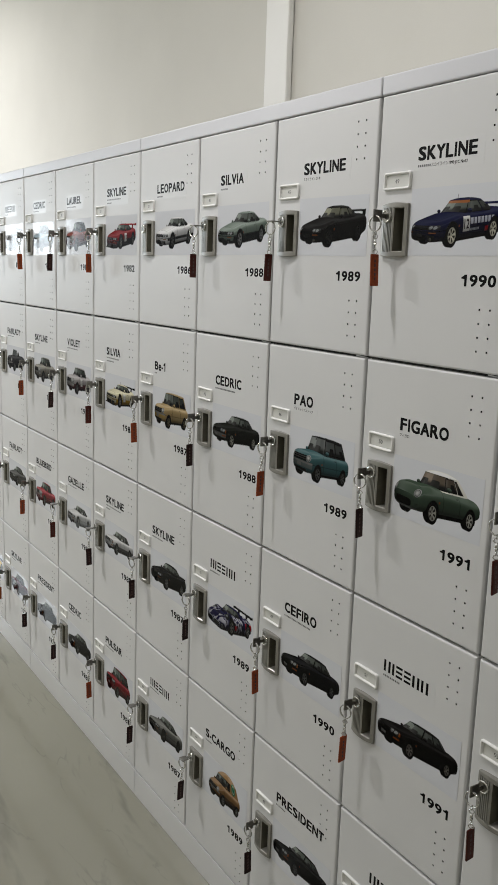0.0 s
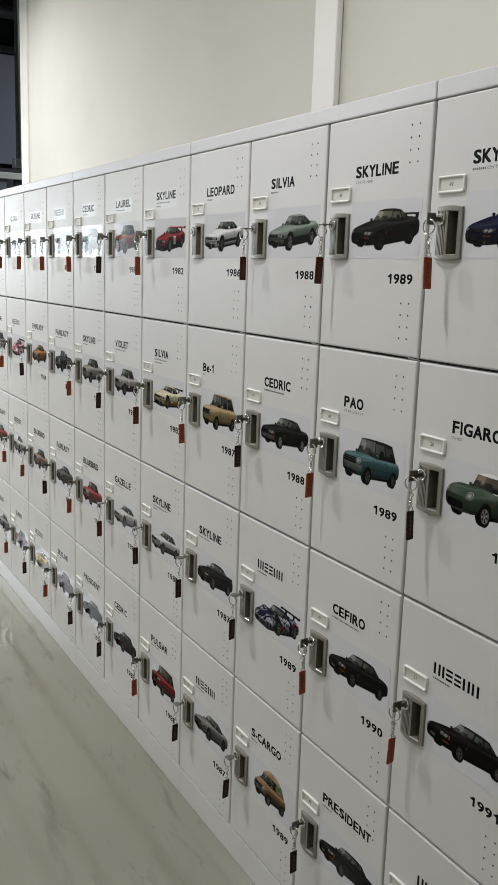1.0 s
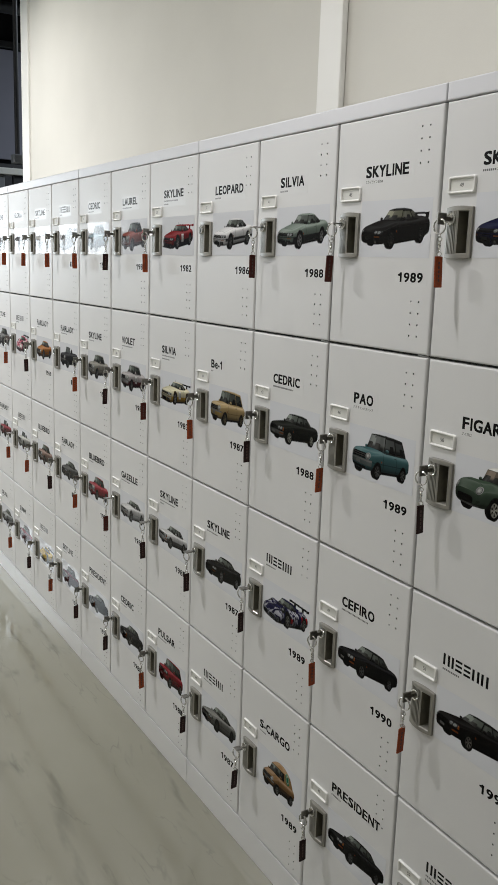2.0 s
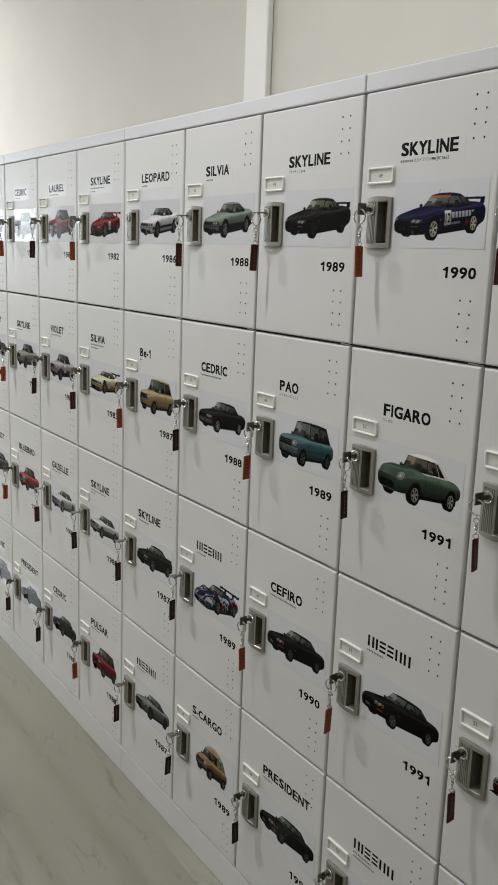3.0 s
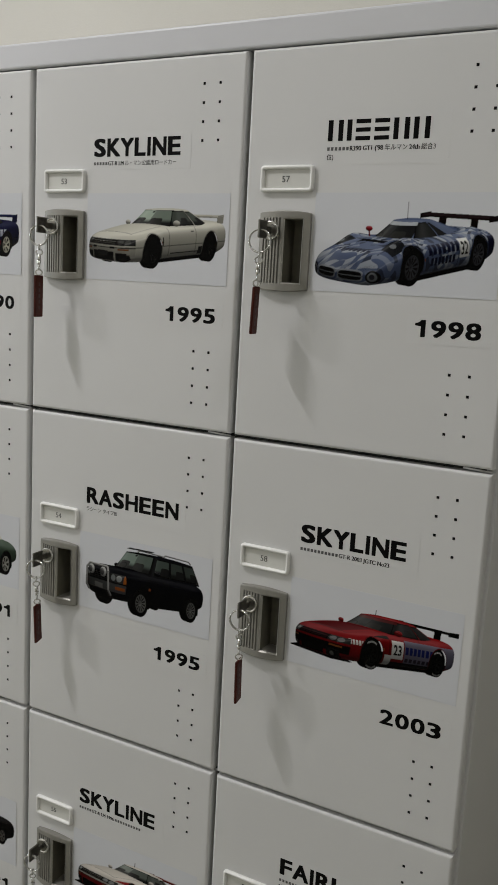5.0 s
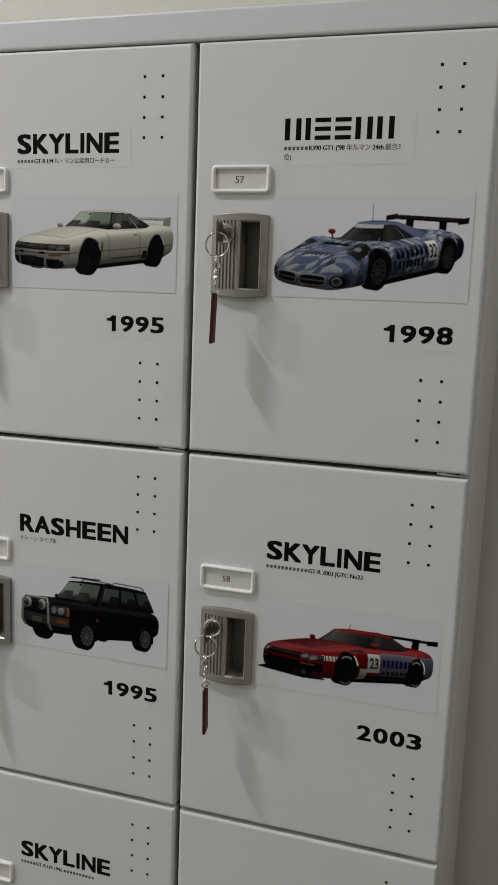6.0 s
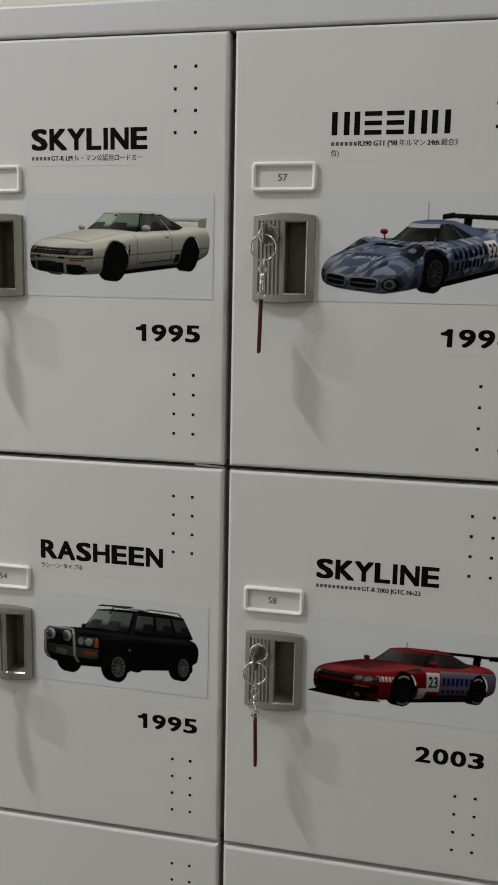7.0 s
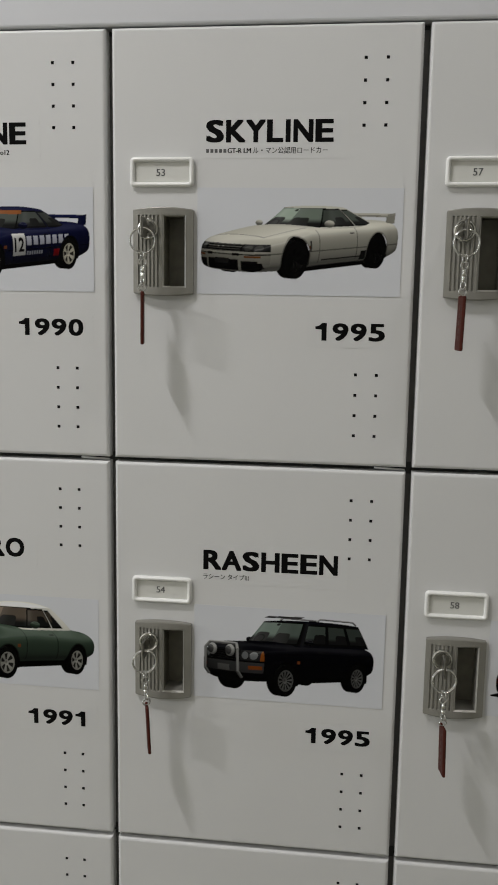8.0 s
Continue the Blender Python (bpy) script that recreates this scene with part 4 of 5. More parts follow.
def car_fittings(pic, s, ink):
    """Mirrors, wings, bars and rails that stand off the shell."""
    L, h, style = s["L"], s["W"] / 2, s["style"]
    own = s.get("mirror", tuple(0.9 * v for v in ink))
    if style not in ("proto", "roadster"):
        x = (s["cowl"] + 0.075) * L
        pic.ball((x, -h - 0.06, s["belt"] + 0.07), (0.06, 0.11, 0.065), own)
        pic.ball((x + 0.05, 0.99 * h, s["belt"] + 0.05), (0.05, 0.09, 0.055), own)
    if style == "proto" and s.get("mast"):
        pic.rod([(0.30 * L, 0.42 * h, s["belt"]), (0.30 * L, 0.46 * h, s["belt"] + 0.17)], 0.014, (0.2, 0.02, 0.02))
        pic.ball((0.30 * L, 0.46 * h, s["belt"] + 0.20), (0.05, 0.09, 0.05), (0.30, 0.02, 0.03))
        pic.rod([(0.47 * L, 0.0, s["roof"] - 0.02), (0.47 * L, 0.0, s["roof"] + 0.36)], 0.006, (0.05, 0.05, 0.05))
        pic.ball((0.46 * L, -0.22 * h, s["belt"] + 0.18), (0.10, 0.09, 0.09), (0.40, 0.03, 0.04))
    if style == "race" or s.get("aerial"):
        pic.rod([(s["ws"] * L + 0.1, 0.1, s["roof"] - 0.02), (s["ws"] * L + 0.13, 0.1, s["roof"] + 0.12)], 0.006, (0.05, 0.05, 0.05))
    if s.get("wing"):
        z, wing = s["wing"], s.get("wing_ink", DARK)
        broad = style in ("race", "proto")
        x0, x1, span = (0.885 * L, 0.975 * L, 0.97) if broad else (0.905 * L, 0.975 * L, 0.80)
        for zz in (z, z - 0.015):
            pic.flat([(x0, -h * span, zz), (x1, -h * span, zz + 0.035), (x1, h * span, zz + 0.035), (x0, h * span, zz)], wing)
        pic.flat([(x0, -h * span, z - 0.03), (x0, h * span, z - 0.03), (x0, h * span, z), (x0, -h * span, z)], wing)
        for y in ((-0.45, 0.45) if broad else (-0.76, 0.76)):
            pic.flat([(x0 + 0.04, y * h, s["boot"] - 0.04), (x1 - 0.06, y * h, s["boot"] - 0.04), (x1 - 0.02, y * h, z), (x0 + 0.06, y * h, z)], tuple(0.8 * v for v in wing))
        if broad:
            for y in (-span, span):
                pic.flat([(x0 - 0.04, y * h, z - 0.07), (x1 + 0.04, y * h, z - 0.07), (x1 + 0.04, y * h, z + 0.06), (x0 - 0.04, y * h, z + 0.04)], wing)
        else:
            pic.flat([(x0 + 0.02, -0.80 * h, s["boot"] - 0.03), (x1, -0.80 * h, s["boot"] - 0.03), (x1 + 0.03, -0.80 * h, z + 0.05), (x0 + 0.03, -0.80 * h, z + 0.02)], wing)
    if style == "race":
        for dz in (0.0, 0.02):
            pic.flat([(-0.036 * L, -0.74 * h, s["clear"] + 0.03 - dz), (-0.036 * L, 0.74 * h, s["clear"] + 0.03 - dz), (0.06 * L, h, s["clear"] + 0.03 - dz), (0.06 * L, -h, s["clear"] + 0.03 - dz)], s.get("splitter", BLACK))
    if style == "wagon":
        nose, zc = s["nose"], s["clear"]
        x = -0.045 * L
        chrome = (0.36, 0.36, 0.35)
        for y in (-0.56 * h, 0.56 * h):
            pic.rod([(x + 0.10, y, zc + 0.10), (x, y, zc + 0.22), (x, y * 0.97, nose - 0.06), (x + 0.05, y * 0.80, nose + 0.05)], 0.026, chrome)
        pic.rod([(x + 0.05, -0.45 * h, nose + 0.05), (x + 0.05, 0.45 * h, nose + 0.05)], 0.026, chrome)
        for y in (-0.30 * h, 0.30 * h):
            pic.ball((x, y, nose - 0.09), (0.06, 0.115, 0.115), (0.40, 0.40, 0.39))
            pic.ball((x - 0.03, y, nose - 0.09), (0.05, 0.085, 0.085), (0.12, 0.12, 0.12))
        rail = -h * 0.62
        for y in (rail, -rail):
            pic.rod([(0.52 * L, y, s["roof"] - 0.01), (0.55 * L, y, s["roof"] + 0.05), (0.84 * L, y, s["roof"] + 0.04), (0.87 * L, y, s["roof"] - 0.02)], 0.016, (0.30, 0.30, 0.30))
        pic.flat([(s["ws"] * L, -0.6 * h, s["roof"] + 0.03), (s["ws"] * L, 0.6 * h, s["roof"] + 0.03), (s["ws"] * L + 0.14, 0.6 * h, s["roof"] + 0.07), (s["ws"] * L + 0.14, -0.6 * h, s["roof"] + 0.07)], BLACK)
    if style == "roadster":
        pic.flat([(s["cowl"] * L, -0.8 * h, s["belt"]), (s["cowl"] * L, 0.8 * h, s["belt"]), (s["ws"] * L, 0.7 * h, s["roof"]), (s["ws"] * L, -0.7 * h, s["roof"])], (0.10, 0.11, 0.11))
        for y in (-0.4 * h, 0.4 * h):
            pic.ball((0.58 * L, y, s["belt"] + 0.08), (0.10, 0.22, 0.20), (0.02, 0.02, 0.02))


def car_picture(fine, style, ink, roof=None, low=None, lamp="flat", livery=(), patch=None, seats=True, **more):
    """One printed three-quarter view of a car."""
    s = dict(STYLES[style], **more)
    s["roof"] = s.get("tall", s["roof"])
    s["style"] = style
    pic = Picture(s, fine)
    car_wheels(pic, s)
    car_body(pic, s, ink, low, lamp, livery, patch)
    if style != "roadster":
        car_cabin(pic, s, roof or ink, seats)
    car_fittings(pic, s, ink)
    return pic


def photo_mesh(look_, wide, high, paper, cols):
    """One print: a thin sheet whose face takes the inks of its picture, grain by grain."""
    rows = round(cols * high / wide)
    inks = car_picture(cols * 0.62, **look_).develop(cols, rows, wide, high, paper)
    e = 0.00016
    gx, gz = np.meshgrid(np.linspace(0, wide, cols), np.linspace(0, high, rows))
    grid = np.stack([gx, np.full(gx.shape, -e), gz], -1).reshape(-1, 3)
    at = np.arange(cols * rows).reshape(rows, cols)
    faces = np.stack([at[:-1, :-1], at[:-1, 1:], at[1:, 1:], at[1:, :-1]], -1).reshape(-1, 4)
    n = cols * rows
    verts = np.concatenate([grid, [(0, 0, 0), (wide, 0, 0), (wide, 0, high), (0, 0, high), (0, -e, 0), (wide, -e, 0), (wide, -e, high), (0, -e, high)]])
    rim = [[n + i, n + (i + 1) % 4, n + 4 + (i + 1) % 4, n + 4 + i] for i in range(4)]
    me = bpy.data.meshes.new("car_photo")
    me.from_pydata(verts.tolist(), [], faces.tolist() + rim)
    tint = np.ones((len(verts), 4), dtype=np.float32)
    tint[:n, :3], tint[n:, :3] = inks.reshape(-1, 3), paper
    att = me.attributes.new("ink", "FLOAT_COLOR", "POINT")
    att.data.foreach_set("color", tint.ravel())
    me.materials.append(M_PHOTO)
    return me


# ---- lockers ----
COL, UNIT_W, DEPTH, TOP = 0.3, 0.9, 0.50, 1.770
SEAMS = (1.741, 1.322, 0.903, 0.485, 0.077)
GAP, GAP_Z = 0.003, 0.0023


LX0, LX1, LZ0, LZ1 = 0.0245, 0.0840, -0.2510, -0.1705
PULL = (LX0 + (LX1 - LX0) * 0.50, LX0 + (LX1 - LX0) * 0.885, LZ0 + (LZ1 - LZ0) * 0.075, LZ1 - (LZ1 - LZ0) * 0.065)


def door_mesh(height):
    """A folded steel door: rounded edges, and two blocks of small punched vents. Its top left corner is the origin."""
    x0, x1, z1, z0 = GAP, COL - GAP, -GAP_Z, -height + GAP_Z
    bm = bmesh.new()
    steps = ((0.0, 0.018),) + tuple((0.0036 * (1 - math.cos(a)), 0.0036 * (1 - math.sin(a))) for a in [math.pi / 2 * k / 6 for k in range(7)])
    rings = [[bm.verts.new(p) for p in ((x0 + d, y, z0 + d), (x1 - d, y, z0 + d), (x1 - d, y, z1 - d), (x0 + d, y, z1 - d))] for d, y in steps]
    for a, b in zip(rings, rings[1:]):
        for k in range(4):
            bm.faces.new((a[k], a[(k + 1) % 4], b[(k + 1) % 4], b[k]))
    d, r = steps[-1][0], 0.00145
    hx = [0.2446, 0.2648]
    hz = [-0.033, -0.053, -0.073, -0.093, -0.3265, -0.3465, -0.3665, -0.3865]
    px0, px1, pz0, pz1 = PULL
    xs = sorted([x0 + d, px0, px1] + [v for c in hx for v in (c - r, c + r)] + [x1 - d])
    zs = sorted([z1 - d, pz0, pz1] + [v for c in hz for v in (c + r, c - r)] + [z0 + d], reverse=True)
    for i in range(len(xs) - 1):
        for j in range(len(zs) - 1):
            a, b, t, u = xs[i], xs[i + 1], zs[j], zs[j + 1]
            mx, mz = (a + b) / 2, (t + u) / 2
            if px0 < mx < px1 and pz0 < mz < pz1:
                continue
            if any(abs(mx - c) < r for c in hx) and any(abs(mz - c) < r for c in hz):
                # near-black sides and bottom put the shade of the vent into its colour
                y = 0.004
                for e in (((a, u), (b, u)), ((b, u), (b, t)), ((b, t), (a, t)), ((a, t), (a, u))):
                    quad(bm, [(e[0][0], 0, e[0][1]), (e[1][0], 0, e[1][1]), (e[1][0], y, e[1][1]), (e[0][0], y, e[0][1])], 1)
                quad(bm, [(a, y, u), (b, y, u), (b, y, t), (a, y, t)], 1)
            else:
                quad(bm, [(a, 0, u), (b, 0, u), (b, 0, t), (a, 0, t)])
    me = bpy.data.meshes.new("door")
    bm.to_mesh(me)
    bm.free()
    me.materials.append(M_DOOR)
    me.materials.append(M_HOLE_SHADE)
    return me




def plate_y(x):
    u = (x - (LX0 + LX1) / 2) / ((LX1 - LX0) / 2)
    return -0.0042 - 0.0040 * (1 - u * u)


def plate_mesh():
    """Bowed lock plate with upright ribs and a deep finger pull."""
    bm = bmesh.new()
    w, h = LX1 - LX0, LZ1 - LZ0
    rx0, rx1, rz0, rz1 = PULL
    xs = sorted(set([LX0 + w * k / 16 for k in range(17)] + [rx0, rx1]))
    zs = [LZ0, rz0, rz0 + 0.001, rz1 - 0.001, rz1, LZ1]
    bow = lambda x: 0.0022 * (1 - ((x - (LX0 + LX1) / 2) / (w / 2)) ** 2)

    def vz(x, z):
        return z + (bow(x) if z == LZ1 else -bow(x) if z == LZ0 else 0)

    ribs = [LX0 + w * (0.085 + 0.066 * k) for k in range(6)]
    for c in ribs:
        xs += [c, c + 0.0003, c + 0.0018, c + 0.0021]
    xs = sorted(xs)

    def py(x, z):
        cut = rz0 + 0.0005 < z < rz1 - 0.0005 and any(c + 0.0002 < x < c + 0.0019 for c in ribs)
        return plate_y(x) + (0.0016 if cut else 0.0)

    for a, b in zip(xs, xs[1:]):
        for u, t in zip(zs, zs[1:]):
            if a >= rx0 - 1e-6 and b <= rx1 + 1e-6 and rz0 <= u < rz1:
                continue
            quad(bm, [(a, py(a, u), vz(a, u)), (b, py(b, u), vz(b, u)), (b, py(b, t), vz(b, t)), (a, py(a, t), vz(a, t))])
        quad(bm, [(a, 0, vz(a, LZ1)), (a, plate_y(a), vz(a, LZ1)), (b, plate_y(b), vz(b, LZ1)), (b, 0, vz(b, LZ1))])
        quad(bm, [(a, 0, vz(a, LZ0)), (b, 0, vz(b, LZ0)), (b, plate_y(b), vz(b, LZ0)), (a, plate_y(a), vz(a, LZ0))])
    quad(bm, [(LX0, 0, LZ0), (LX0, plate_y(LX0), LZ0), (LX0, plate_y(LX0), LZ1), (LX0, 0, LZ1)])
    quad(bm, [(LX1, 0, LZ0), (LX1, 0, LZ1), (LX1, plate_y(LX1), LZ1), (LX1, plate_y(LX1), LZ0)])
    bmesh.ops.remove_doubles(bm, verts=bm.verts, dist=1e-5)
    sharp = [e for e in bm.edges if len(e.link_faces) == 2 and e.calc_face_angle(0) > 0.8 and (all(abs(v.co.x - LX0) < 1e-5 for v in e.verts) or all(abs(v.co.x - LX1) < 1e-5 for v in e.verts) or all(abs(v.co.y - plate_y(v.co.x)) < 1e-5 and not LZ0 + 1e-5 < v.co.z < LZ1 - 1e-5 for v in e.verts))]
    bmesh.ops.bevel(bm, geom=sharp, offset=0.0011, segments=2, profile=0.5, affect="EDGES")
    # rim and walls of the finger pull
    lip = 0.0015
    rim = ((rx0, rz0), (rx1, rz0), (rx1, rz1), (rx0, rz1))
    rx0, rx1, rz0, rz1 = rx0 + lip, rx1 - lip, rz0 + lip, rz1 - lip
    bore = ((rx0, rz0), (rx1, rz0), (rx1, rz1), (rx0, rz1))
    for k in range(4):
        (a, u), (b, t), (c, v), (d, w) = rim[k], rim[(k + 1) % 4], bore[(k + 1) % 4], bore[k]
        quad(bm, [(a, plate_y(a) - 0.0004, u), (b, plate_y(b) - 0.0004, t), (c, plate_y(c) + 0.0012, v), (d, plate_y(d) + 0.0012, w)], 2)
        # shade is put into the darker colour of back, top and left walls
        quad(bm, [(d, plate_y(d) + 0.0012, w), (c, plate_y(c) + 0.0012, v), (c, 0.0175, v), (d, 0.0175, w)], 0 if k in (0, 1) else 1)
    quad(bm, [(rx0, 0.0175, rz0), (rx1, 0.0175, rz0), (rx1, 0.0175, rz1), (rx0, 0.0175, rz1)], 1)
    return from_bm("lock_plate", bm, [M_PLATE, M_RECESS_SHADE, M_LIP])


KEY_X, KEY_Z = 0.0405, -0.1895


def cylinder_mesh():
    """Chrome collar round a darker core with the key slot."""
    bm = bmesh.new()
    y = plate_y(KEY_X)
    torus(bm, Matrix.Translation((KEY_X, y - 0.0028, KEY_Z)) @ pose(0, 0, 0, 90, 0, 0), 0.0088, 0.0014, 32, 8)
    for f in bm.faces:
        f.material_index = 2
    tube(bm, (KEY_X, y - 0.0008, KEY_Z), (0, -1, 0), 0.0096, 0.0044, 28, mat=2)
    tube(bm, (KEY_X, y - 0.0030, KEY_Z), (0, -1, 0), 0.0070, 0.0016, 28)
    box(bm, KEY_X - 0.0007, KEY_X + 0.0007, y - 0.0044, y - 0.0037, KEY_Z - 0.004, KEY_Z + 0.004, mat=1)
    return from_bm("lock_cylinder", bm, [M_NICKEL, M_SLOT, M_CHROME])


FX0, FX1, FZ0, FZ1 = 0.0215, 0.0838, -0.1490, -0.1215


def frame_mesh():
    """Moulded label holder with round corners: an outer and an inner loop joined by a rounded lip."""
    bm = bmesh.new()

    def loop(inset, y, rad):
        out = []
        for cx, cz, a0 in ((FX1 - inset - rad, FZ1 - inset - rad, 0), (FX0 + inset + rad, FZ1 - inset - rad, 90), (FX0 + inset + rad, FZ0 + inset + rad, 180), (FX1 - inset - rad, FZ0 + inset + rad, 270)):
            for k in range(5):
                a = radians(a0 + 22.5 * k)
                out.append(bm.verts.new((cx + rad * math.cos(a), y, cz + rad * math.sin(a))))
        return out

    loops = [loop(0, 0.0, 0.004), loop(0, -0.0028, 0.004), loop(0.0010, -0.0042, 0.0035), loop(0.0022, -0.0045, 0.003), loop(0.0034, -0.0038, 0.0022), loop(0.0042, -0.0022, 0.0016), loop(0.0042, -0.0004, 0.0016)]
    for a, b in zip(loops, loops[1:]):
        for k in range(20):
            bm.faces.new((a[k], b[k], b[(k + 1) % 20], a[(k + 1) % 20]))
    return from_bm("label_frame", bm, M_FRAME, True)


def number_card(number):
    bm = bmesh.new()
    box(bm, FX0 + 0.0043, FX1 - 0.0043, -0.0009, -0.0002, FZ0 + 0.0043, FZ1 - 0.0043)
    body = str(number)
    co, _ = text_shape(body, 0.0)
    high = 0.0066
    write(bm, body, (FX0 + FX1) / 2 - co[:, 0].max() * high * 0.5 - 0.0015, (FZ0 + FZ1) / 2 - 0.0035, high, 1.0, -0.0011, 0.02)
    return from_bm("number_card", bm, [M_CARD, M_GREYTEXT])


def sheet(bm, x0, x1, z0, z1, thick=0.00014):
    box(bm, x0, x1, -thick, -0.00005, z0, z1)


TITLE_Y, TITLE_H = -0.00022, 0.0207


def title_sticker(word, sub, low):
    """Clear film with the heading and one or two small lines under it. low: the heading's foot below the door's top."""
    bm = bmesh.new()
    x, w = 0.0955, 0.0
    if word == "#":
        # the maker's name as plain bars of its weight
        bar_x = x
        for stems in (2, 1, 0, 0, 2, 2):
            if stems:
                bar_x = bars(bm, bar_x, -low, TITLE_H, (0.0053,) * stems, 0.0060, TITLE_Y) - 0.0060 + 0.0042
            else:
                for level in (0.0, 0.40, 0.80):
                    bars(bm, bar_x, -low + level * TITLE_H, TITLE_H * 0.2, (0.0158,), 0.0, TITLE_Y)
                bar_x += 0.0158 + 0.0042
        w = bar_x - x
    elif word == "=":
        bars(bm, x, -low, TITLE_H, (0.075,), 0.0, TITLE_Y)
        w = 0.08
    else:
        w = headline(bm, word, x - 0.001, -low, TITLE_H, 1.0, TITLE_Y)
    lines = 0
    for k, line in enumerate(sub):
        z, sx = -low - 0.0098 - 0.0085 * k, x
        for piece in line:
            if isinstance(piece, float):
                sx = bars(bm, sx, z + 0.0004, 0.0034, (0.0028,) * max(1, round(piece / 0.0042)), 0.0014, TITLE_Y, 2)
            else:
                sx += write(bm, piece, sx, z, 0.0046, 0.9, TITLE_Y, 0.055 if piece.isascii() else 0.015) + 0.002
        w = max(w, sx - x)
        lines += 1
    sheet(bm, x - 0.006, min(x + w + 0.012, 0.243), -low - 0.006 - 0.0088 * lines, -low + TITLE_H + 0.006)
    return from_bm("title_sticker", bm, [M_FILM, M_TEXT, M_GREYTEXT])


def year_sticker(year):
    bm = bmesh.new()
    low, high = 0.2935, 0.0170
    if year == "=":
        bars(bm, 0.206, -low, high, (0.013, 0.013), 0.0035, TITLE_Y)
        w = 0.066
    elif year[-1] == "=":
        w = headline(bm, year[:-1], 0.2025, -low, high, 1.30, TITLE_Y, 0.044)
        bars(bm, 0.2035 + w, -low, high, (0.013,), 0.0, TITLE_Y)
        w += 0.016
    else:
        w = headline(bm, year, 0.2025, -low, high, 1.335, TITLE_Y, 0.044)
    sheet(bm, 0.196, min(0.2035 + w + 0.008, 0.292), -low - 0.007, -low + high + 0.005)
    return from_bm("year_sticker", bm, [M_FILM, M_TEXT])


def hinge_mesh():
    bm = bmesh.new()
    tube(bm, (COL - 0.019, 0.0065, -0.0002), (1, 0, -0.05), 0.0011, 0.030, 12)
    return from_bm("hinge_pin", bm, M_BODY, True)


def key_meshes(flat):
    """Key, split ring, swivel chain and leather tag, hung from a lock at the origin. flat: the key's head lies level."""
    turn = pose(0, 0, 0, 0, 90 if flat else 0, 0)
    bm = bmesh.new()
    box(bm, -0.0011, 0.0011, -0.026, -0.012, -0.0035, 0.0035, 0.0004, 1)
    box(bm, -0.0013, 0.0013, -0.047, -0.024, -0.0095, 0.0095, 0.0012, 2)
    bm.transform(turn)
    key = from_bm("key", bm, M_NICKEL)
    bm = bmesh.new()
    torus(bm, Matrix.Translation((0, -0.040, -0.0125)) @ pose(0, 0, 0, 90, 0, 0), 0.0118, 0.0009, 36, 8)
    torus(bm, Matrix.Translation((0, -0.0417, -0.0127)) @ pose(0, 0, 0, 90, 3, 0), 0.0118, 0.0008, 36, 8)
    ring = from_bm("key_ring", bm, M_CHROME, True)
    bm = bmesh.new()
    for k, z in enumerate((-0.0265, -0.0325, -0.0505, -0.0565)):
        torus(bm, Matrix.Translation((0, -0.040, z)) @ pose(0, 0, 0, 0, 90, 90 * (k % 2) + 20) , 0.0034, 0.0008, 16, 6, 1.15)
    tube(bm, (0, -0.040, -0.0395), (0, 0, 1), 0.0024, 0.008, 14, 0.0018)
    tube(bm, (0, -0.040, -0.0455), (0, 0, 1), 0.0017, 0.006, 14, 0.0026)
    chain = from_bm("chain", bm, M_CHROME, True)
    bm = bmesh.new()
    box(bm, -0.0016, 0.0016, -0.0495, -0.0315, -0.1100, -0.0600, 0.0012, 2)
    for s in (-1, 1):
        for k in range(5):
            z = -0.101 + 0.007 * k
            box(bm, s * 0.0016 - 0.00012, s * 0.0016 + 0.00012, -0.0428, -0.0392, z, z + 0.0046, mat=1)
    return key, ring, chain, bm


def tag_mesh(bm, leather):
    copy = bm.copy()
    return from_bm("leather_tag", copy, [leather, M_EMBOSS])


NAVY, RED = (0.0040, 0.0045, 0.0095), (0.25, 0.010, 0.014)
INKY = (0.010, 0.013, 0.045)
W2, R2, B2 = (0.66, 0.66, 0.64), (0.40, 0.02, 0.03), (0.02, 0.03, 0.16)


def race_number(digits):
    return ((0.36, 0.46, 0.30, 0.85, W2), (0.375, 0.445, 0.42, 0.74, BLACK, digits))


NUM = race_number("11")
